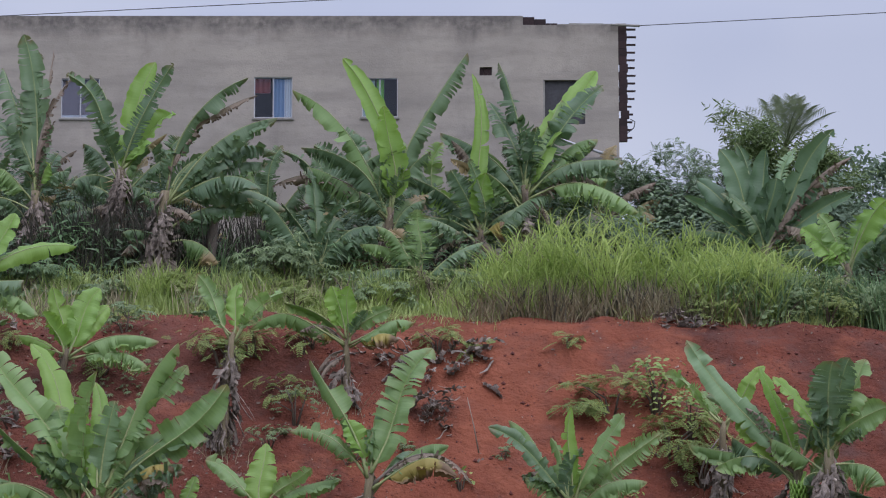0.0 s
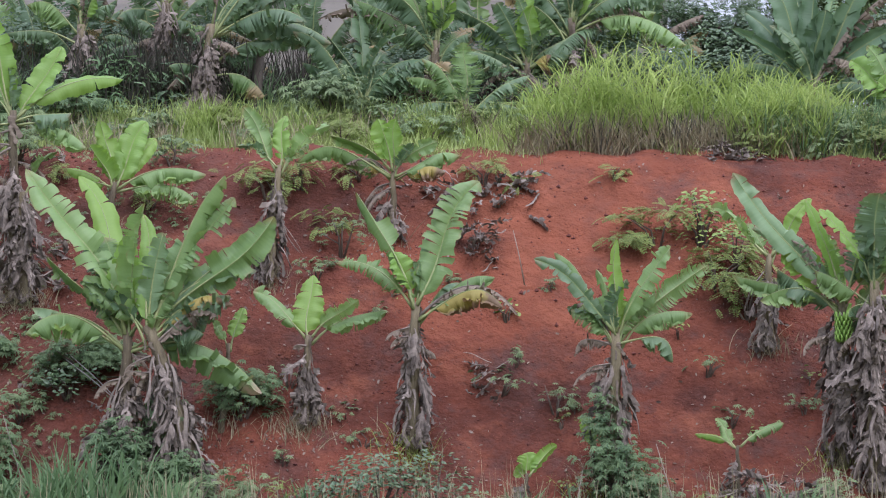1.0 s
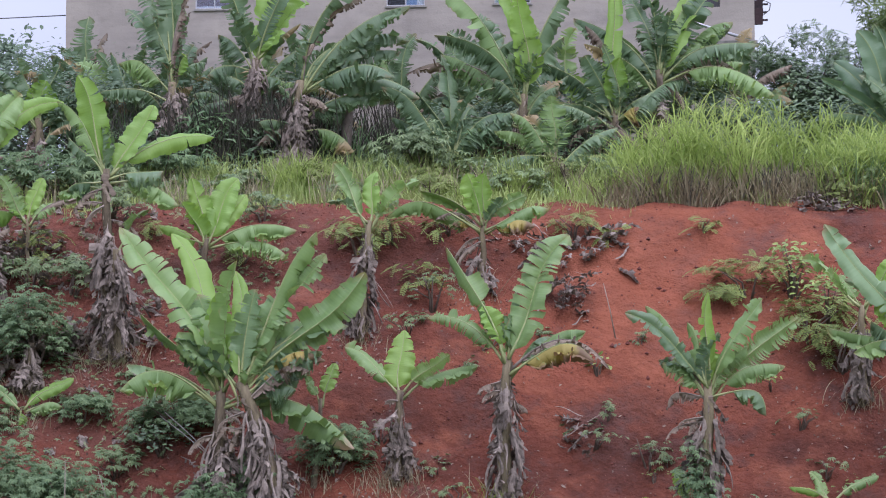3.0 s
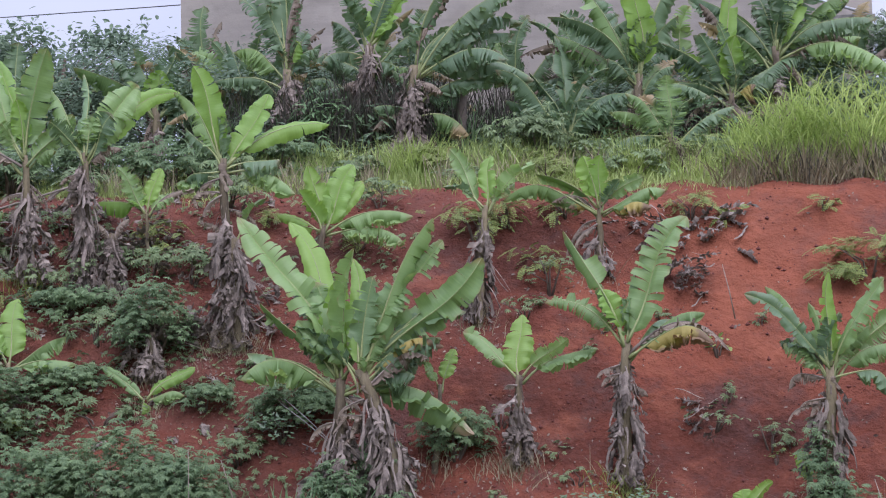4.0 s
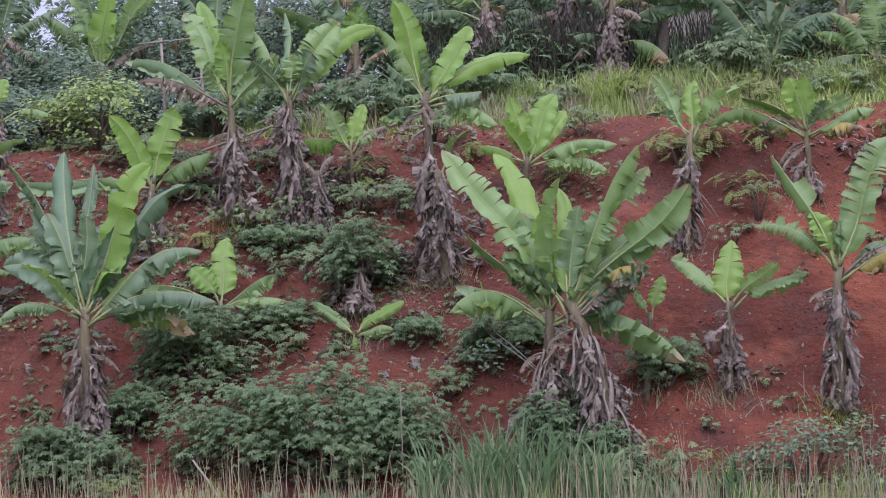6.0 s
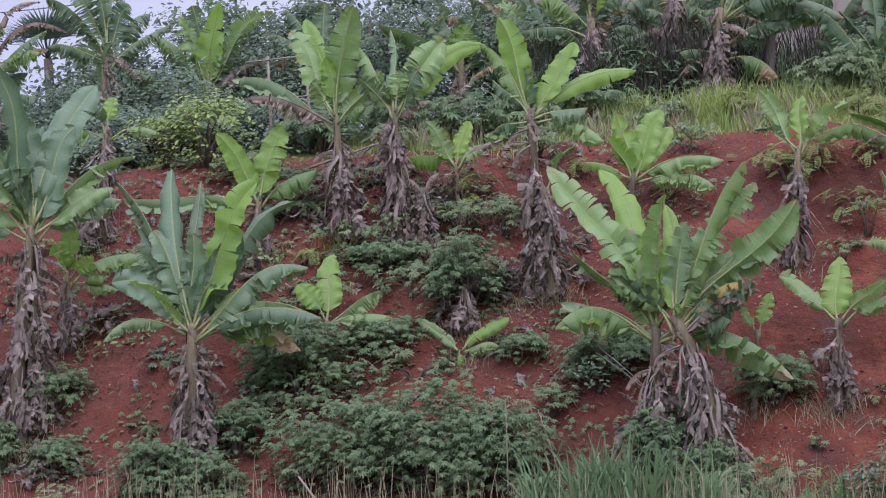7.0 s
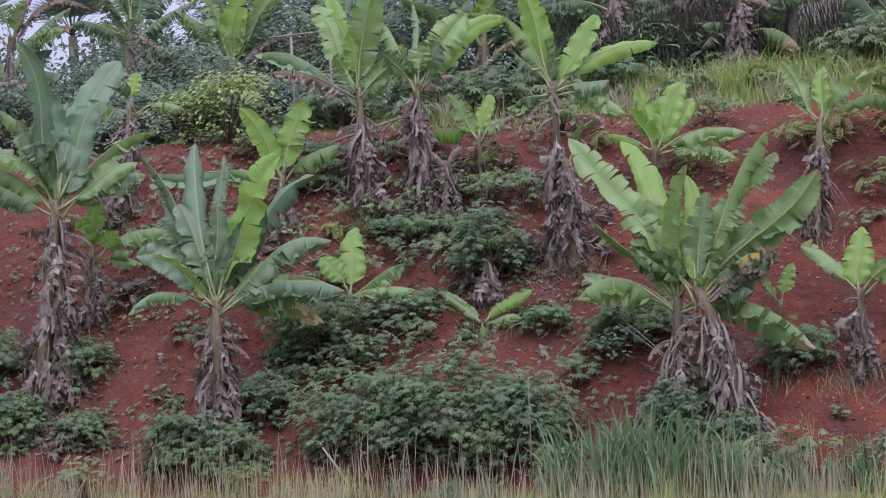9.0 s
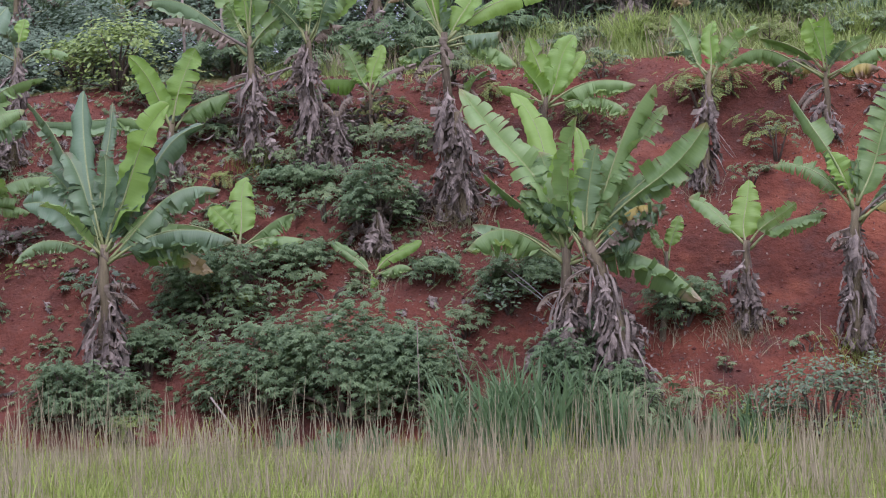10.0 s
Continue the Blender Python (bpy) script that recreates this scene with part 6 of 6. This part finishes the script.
def house():
    base = 7.0
    home = empty("house", 0, 48, base, 0, "grey unpainted two-storey house with damp-stained cement walls", "house")

    def local(v):
        return [(x, y - 48, z - base) for x, y, z in v]

    wins = [(-8.95, -8.05, 11.40, 12.34), (-4.43, -3.53, 11.40, 12.37), (-1.90, -1.06, 11.42, 12.35), (2.35, 3.33, 11.25, 12.30)]
    vent = (0.86, 1.15, 12.41, 12.61)
    low = [(2.9, 3.95, 9.9, 10.29)]
    v, f = wall_mesh(-12.04, 4.12, 6.2, 13.62, 48.0, 48.16, wins + [vent] + low)
    wall = part("wall", local(v), f, PLASTER, home, smooth=False)
    v, f = wall_mesh(-12.04, 1.88, 13.62, 13.84, 48.0, 48.16, [])
    part("parapet", local(v), f, PLASTER, home, "parapet with black damp stains", smooth=False)
    pieces = [box(-12.04, -11.88, 48.16, 58, 6.2, 13.62), box(3.96, 4.12, 48.16, 58, 6.2, 13.62), box(-12.04, 4.12, 58, 58.16, 6.2, 13.62)]
    for p in pieces:
        part("wall", local(p[0]), p[1], PLASTER, home, smooth=False)
    p = box(-11.86, 3.94, 48.18, 57.98, 13.30, 13.45)
    part("roof_slab", local(p[0]), p[1], CONCRETE, home, smooth=False)
    p = box(-11.86, 3.94, 48.18, 57.98, 10.25, 10.42)
    part("floor_slab", local(p[0]), p[1], CONCRETE, home, smooth=False)
    p = box(2.0, 4.16, 47.72, 48.0 - 0.003, 10.31, 10.41)
    part("ledge", local(p[0]), p[1], CONCRETE, home, "thin concrete ledge", smooth=False)
    v, f = tube([(2.1, 47.66, 11.02), (3.8, 47.62, 10.46)], [0.035, 0.035], 8)
    part("pipe", local(v), f, FRAME, home, "white plastic drain pipe")
    # crumbled coping where the parapet steps down
    rs = random.Random(2)
    for k in range(9):
        x = 1.9 + 0.27 * k
        h = (0.15, 0.11, 0.06)[k] if k < 3 else 0.035
        p = box(x - 0.015, x + 0.25, 48.01, 48.15, 13.622, 13.622 + h * rs.uniform(0.6, 1.3))
        part("coping_brick", local(p[0]), p[1], BRICK if k < 3 else CONCRETE, wall, smooth=False)
    # ragged edge of hollow bricks left for a later wall
    one = mesh_of("brick", *box(0, 0.19, 0, 0.14, 0, 0.181))
    one.materials.append(BRICK)
    tie = mesh_of("tie", *box(0, 0.24, 0.03, 0.11, 0, 0.035))
    tie.materials.append(BRICK)
    for k in range(15):
        ob = new("brick", one)
        ob.parent, ob.location = wall, (4.124 + 0.05 * rs.random() * (k % 2), 0.01, 10.84 + k * 0.185 - base)
        ob = new("tie", tie)
        ob.parent = wall
        ob.location, ob.scale = (4.31, 0.01, 10.92 + k * 0.185 - base), ((0.35 if k < 5 else 0.75) + 0.25 * rs.random(), 1, 1)
    v, f = tube([(4.33, 47.98, 11.05), (4.46, 47.97, 11.15), (4.49, 47.97, 11.3), (4.38, 47.97, 11.36)], [0.012] * 4, 6)
    part("cable_loop", local(v), f, WIRE, home)
    v, f = tube([(3.95, 47.9, 13.60), (4.62, 47.9, 13.575)], [0.03, 0.03], 6)
    part("bracket", local(v), f, CONCRETE, home, "steel bracket for the power line")
    # vent of pierced bricks
    for k in range(3):
        p = box(0.87 + 0.093 * k, 0.955 + 0.093 * k, 48.06, 48.14, 12.415, 12.60)
        part("vent_brick", local(p[0]), p[1], BRICK, wall, smooth=False)
    curtains = ([(0, 1, 0.06, 1, "mauve"), (0, 1, 0, 0.06, "white")], [(0, 0.42, 0.62, 1, "red"), (0.5, 0.80, 0, 1, "blue"), (0.80, 1, 0, 1, "white")],
                [(0, 0.36, 0, 1, "pale"), (0.40, 0.62, 0, 1, "green")], None)
    for (x0, x1, z0, z1), drapes in zip(wins, curtains):
        win = empty("window", (x0 + x1) / 2, 48.05, z0, 0, "sliding window with a thin pale metal frame and a curtain" if drapes else "unglazed window opening closed with a dark board")
        win.parent = home
        win.matrix_basis = pose((x0 + x1) / 2, 0.05, z0 - base)
        w, h = (x1 - x0) / 2, z1 - z0
        if not drapes:
            p = box(-w, -w + 0.04, -0.03, 0.05, 0, h)
            part("jamb", *p, CONCRETE, win, smooth=False)
            p = box(-w + 0.042, w - 0.002, 0.03, 0.05, 0.002, h - 0.002)
            part("board", *p, BOARD, win, "dark board closing the opening", smooth=False)
            continue
        t = 0.02
        rails = [box(-w, w, -0.03, 0.05, 0, t), box(-w, w, -0.03, 0.05, h - t, h), box(-w, -w + t, -0.03, 0.05, t, h - t), box(w - t, w, -0.03, 0.05, t, h - t)]
        v, f = join(rails)
        part("frame", v, f, FRAME, win, "white metal frame", smooth=False)
        p = box(-0.013, 0.013, -0.02, 0.03, t, h - t)
        part("mullion", *p, FRAME, win, smooth=False)
        wide_sill = box(-w - 0.04, w + 0.04, -0.09, -0.052, -0.05, -0.004)
        part("sill", *wide_sill, CONCRETE, win, smooth=False)
        for gx0, gx1 in ((-w + t, -0.013), (0.013, w - t)):
            g = part("pane", [(gx0, 0.0, t), (gx1, 0.0, t), (gx1, 0.0, h - t), (gx0, 0.0, h - t), (gx0, 0.006, t), (gx1, 0.006, t), (gx1, 0.006, h - t), (gx0, 0.006, h - t)],
                     [(0, 1, 2, 3), (5, 4, 7, 6), (0, 4, 5, 1), (1, 5, 6, 2), (2, 6, 7, 3), (3, 7, 4, 0)], GLASS, win, smooth=False)
            g.visible_shadow = False
        for fa, fb, za, zb, cname in drapes:
            cv = []
            for i in range(13):
                xx = -w + t + (2 * w - 2 * t) * (fa + (fb - fa) * i / 12)
                for zz in (za, zb):
                    cv.append((xx, 0.034 + 0.012 * math.sin(i * 1.5), t + (h - 2 * t) * zz))
            part("curtain", cv, [(2 * i, 2 * i + 2, 2 * i + 3, 2 * i + 1) for i in range(12)], CLOTH[cname], win, cname + " curtain")
    return home


house()


def pole(name, label, category, a, b, ra, rb, mat, sides=8):
    mid = (Vector(a) + Vector(b)) / 2
    thing = empty(name, *a, 0, label, category)
    v, f = tube([(0, 0, 0), tuple((mid - Vector(a)) + Vector((0.01, 0, 0.01))), tuple(Vector(b) - Vector(a))], [ra, (ra + rb) / 2, rb], sides)
    part("shaft", v, f, mat, thing)
    return thing


def wire(label, a, b, sag, radius):
    a, b = Vector(a), Vector(b)
    pts = [a.lerp(b, k / 24) - Vector((0, 0, sag * 4 * (k / 24) * (1 - k / 24))) for k in range(25)]
    v, f = tube(pts, [radius] * 25, 6)
    return tagged(part("power_line", v, f, WIRE, None), label, "cable")


wire("thin black power line crossing before the house", (-34, 46, 12.15), (30, 46, 15.35), 0.0, 0.010)
wire("thin black power line running off from the house corner", (4.6, 47.9, 13.58), (40, 47.5, 15.9), 0.15, 0.010)
wire("thin black power line behind the grove", (-12.0, 49.0, 12.0), (-60, 52, 12.6), 0.4, 0.013)
wire("thin black power line behind the grove", (-12.0, 49.0, 11.5), (-60, 52, 12.1), 0.4, 0.013)

for x, z in ((-34, 12.15), (30, 15.35)):
    pole("utility_pole", "tall grey wooden pole carrying the power line", "utility pole", (x, 46.12, float(ground_z(x, 46.12)) - 0.3), (x, 46.12, z + 0.4), 0.13, 0.1, WOOD)

# concrete post by the house and the pole frame on the terrace
post = pole("concrete_post", "leaning grey concrete post before the house wall", "post", (-4.92, 43.0, 6.3), (-4.78, 43.0, 8.55), 0.12, 0.12, STALK, 4)
for a, b in (((-15.0, 41.0, 6.0), (-15.02, 41.0, 8.32)), ((-14.2, 41.1, 6.0), (-14.2, 41.1, 8.1))):
    pole("wooden_post", "thin weathered wooden post of a pole frame", "post", a, b, 0.035, 0.03, WOOD)
for a, b in (((-15.5, 40.95, 8.22), (-13.6, 41.05, 8.28)), ((-15.4, 40.95, 7.35), (-12.9, 41.05, 7.5))):
    pole("wooden_rail", "thin weathered wooden rail of a pole frame", "rail", a, b, 0.018, 0.015, WOOD)
pole("fallen_pole", "long thin dry pole lying against the bank", "pole", (-14.6, 38.0, 5.25), (-11.6, 38.9, 6.25), 0.03, 0.02, WOOD)
pole("stake", "pale dry stake leaning in the grass", "stake", (-10.85, 31.6, -0.55), (-11.45, 31.9, 0.15), 0.025, 0.018, WOOD)
pole("banana_log", "felled dry banana stem lying at the foot of the bank", "log", (2.3, 31.9, -0.50), (4.7, 31.95, -0.42), 0.08, 0.06, STALK)
for dx in (0.0, 0.07):
    pole("prop_cord", "thin pale cord tied to the banana plant", "cord", (-6.98 + dx, 34.3, 1.95 + dx), (-5.9 + dx * 0.5, 32.75, 1.35), 0.008, 0.008, CORD, 5)
for a, b in (((0.62, 36.2, 3.25), (0.42, 36.1, 4.2)), ((-7.2, 32.4, -0.2), (-7.55, 32.3, 1.1)), ((-8.0, 31.9, -0.6), (-7.95, 31.8, 1.3)), ((1.25, 31.7, -0.6), (1.42, 31.7, 0.3)), ((2.9, 31.8, -0.6), (2.55, 31.9, 0.7))):
    pole("dry_stick", "thin dry stalk standing on the bank", "stick", a, b, 0.014, 0.006, WOOD, 5)


# ---- fallen dry leaves, clods and litter ----
def pile(label, x, y, rx, ry, count, seed, rise=0.25):
    rng = random.Random(seed)
    z = float(ground_z(x, y))
    thing = empty("dead_leaf_pile", x, y, z, 0, label, "leaf pile")
    for k in range(count):
        px, py = rng.gauss(0, rx * 0.5), rng.gauss(0, ry * 0.5)
        pz = float(ground_z(x + px, y + py)) - z + rise * math.exp(-(px / rx) ** 2 - (py / ry) ** 2) * rng.random() + 0.06
        ob = new("dead_leaf", rng.choice(STRIPS))
        ob.parent = thing
        ob.matrix_basis = Matrix.Translation((px, py, pz)) @ Matrix.Rotation(rng.uniform(0, 6.28), 4, "Z") @ Matrix.Rotation(radians(rng.uniform(50, 105)), 4, "X") @ Matrix.Diagonal((rng.uniform(0.7, 1.2), 1, rng.uniform(0.22, 0.55), 1))
    return thing


pile("heap of dry grey banana leaves on the bank", -0.7, 38.1, 0.9, 0.4, 36, 1)
pile("heap of dry grey banana leaves on the bank", 0.35, 38.2, 0.5, 0.3, 22, 2)
pile("hanging dry banana leaves on a cut stump", -0.1, 36.9, 0.35, 0.25, 26, 3, 0.6)
pile("big heap of dry brown banana leaves below the bank", 4.3, 32.2, 1.0, 0.4, 95, 4, 0.6)
pile("dry banana leaves lying by a plant", 0.1, 34.6, 0.4, 0.3, 16, 5)
pile("dry banana leaves on the terrace edge", 4.6, 39.2, 0.6, 0.3, 24, 6)
pile("dark heap of dry banana leaves under the grove", -11.3, 38.4, 1.4, 0.5, 60, 7, 0.5)
pile("dry banana leaves hanging on the bank", -9.7, 35.6, 0.5, 0.3, 34, 8, 0.7)
pile("dry banana leaves under the plants", -13.9, 36.2, 1.2, 0.5, 36, 9)
pile("dry banana leaves round a cut stump", -9.0, 35.9, 0.35, 0.25, 30, 10, 0.9)
pile("dry banana leaves under the plants", -12.9, 37.6, 1.0, 0.5, 44, 11, 0.5)
pile("dry banana leaves hanging over the bank", -10.4, 37.9, 0.8, 0.4, 40, 12, 0.5)
pile("dry banana leaves under the plants", -15.6, 37.4, 1.0, 0.5, 36, 13)
pile("dry banana leaves under the plants", -16.6, 35.4, 0.7, 0.4, 30, 14, 0.6)
pile("dry banana leaves under the plants", -7.8, 36.4, 0.6, 0.4, 26, 15, 0.5)
pile("dry banana leaves at the foot of plants", -16.4, 33.0, 0.6, 0.3, 30, 16, 0.5)


def scatter():
    rs = np.random.RandomState(4)
    n = 6000
    x, y = tufted(rs, n, -20, 9, 31.9, 39.8, 260, 0.5)
    y = np.clip(y, 31.9, 39.9)
    r = rs.uniform(0.007, 0.024, n) * (1 + 1.3 * (rs.uniform(0, 1, n) > 0.95))
    octa = np.array([(1, 0, 0), (-1, 0, 0), (0, 1, 0), (0, -1, 0), (0, 0, 1), (0, 0, -1)], float)
    tri = np.array([(0, 2, 4), (2, 1, 4), (1, 3, 4), (3, 0, 4), (2, 0, 5), (1, 2, 5), (3, 1, 5), (0, 3, 5)])
    c = np.stack([x, y, surface(x, y) + 0.3 * r], -1)
    v = c[:, None] + octa[None] * r[:, None, None] * rs.uniform(0.6, 1.3, (n, 6, 1))
    f = tri[None] + (np.arange(n) * 6)[:, None, None]
    tagged(put("soil_clods", mesh_of("soil_clods", v.reshape(-1, 3), f.reshape(-1, 3)), CLOD, smooth=False), "crumbled lumps of red earth on the bank", "soil clods", kind="stuff")
    n = 6500
    feet = np.array([(ob.location.x, ob.location.y) for ob in bpy.data.objects if ob.name.startswith("banana_plant") and 31.5 < ob.location.y < 39.5])
    k = rs.randint(0, len(feet), n)
    x, y = feet[k, 0] + rs.normal(0, 0.55, n), feet[k, 1] + rs.normal(0, 0.4, n) - 0.2
    far = rs.uniform(0, 1, n) < 0.25
    x, y = np.where(far, rs.uniform(-20, 8, n), x), np.where(far, rs.uniform(32.3, 39.6, n), y)
    y = np.clip(y, 32.0, 39.7)
    p = np.stack([x, y, surface(x, y) + 0.012], -1)
    v, f = leaves_at(p, np.array([0, -0.7, 0.75]) + rs.normal(0, 0.5, (n, 3)), rs.uniform(0.025, 0.085, n), "oval", rs)
    tagged(put("leaf_litter", mesh_of("leaf_litter", v, f), LITTER, smooth=False), "scattered dry leaf scraps on the red bank", "leaf litter", kind="stuff")


scatter()


def loose_leaves():
    """Single dry leaves lying on the shaded part of the bank."""
    rng = random.Random(21)
    for k in range(150):
        x, y = (rng.uniform(-19, -6.5), rng.uniform(33.5, 39.4)) if k < 147 else (rng.uniform(-6, 7), rng.uniform(32.6, 39.0))
        z = float(surface(np.array(x), np.array(y))) + 0.03
        ob = tagged(new("fallen_leaf", rng.choice(STRIPS[7:])), "single dry banana leaf fallen on the bank", "fallen leaf", "fallen leaves")
        ob.matrix_world = Matrix.Translation((x, y, z)) @ Matrix.Rotation(radians(44), 4, "X") @ Matrix.Rotation(rng.uniform(0, 6.28), 4, "Z") @ Matrix.Rotation(radians(90), 4, "X") @ Matrix.Diagonal((rng.uniform(0.5, 1.0), 0.5, rng.uniform(0.15, 0.45), 1))


loose_leaves()
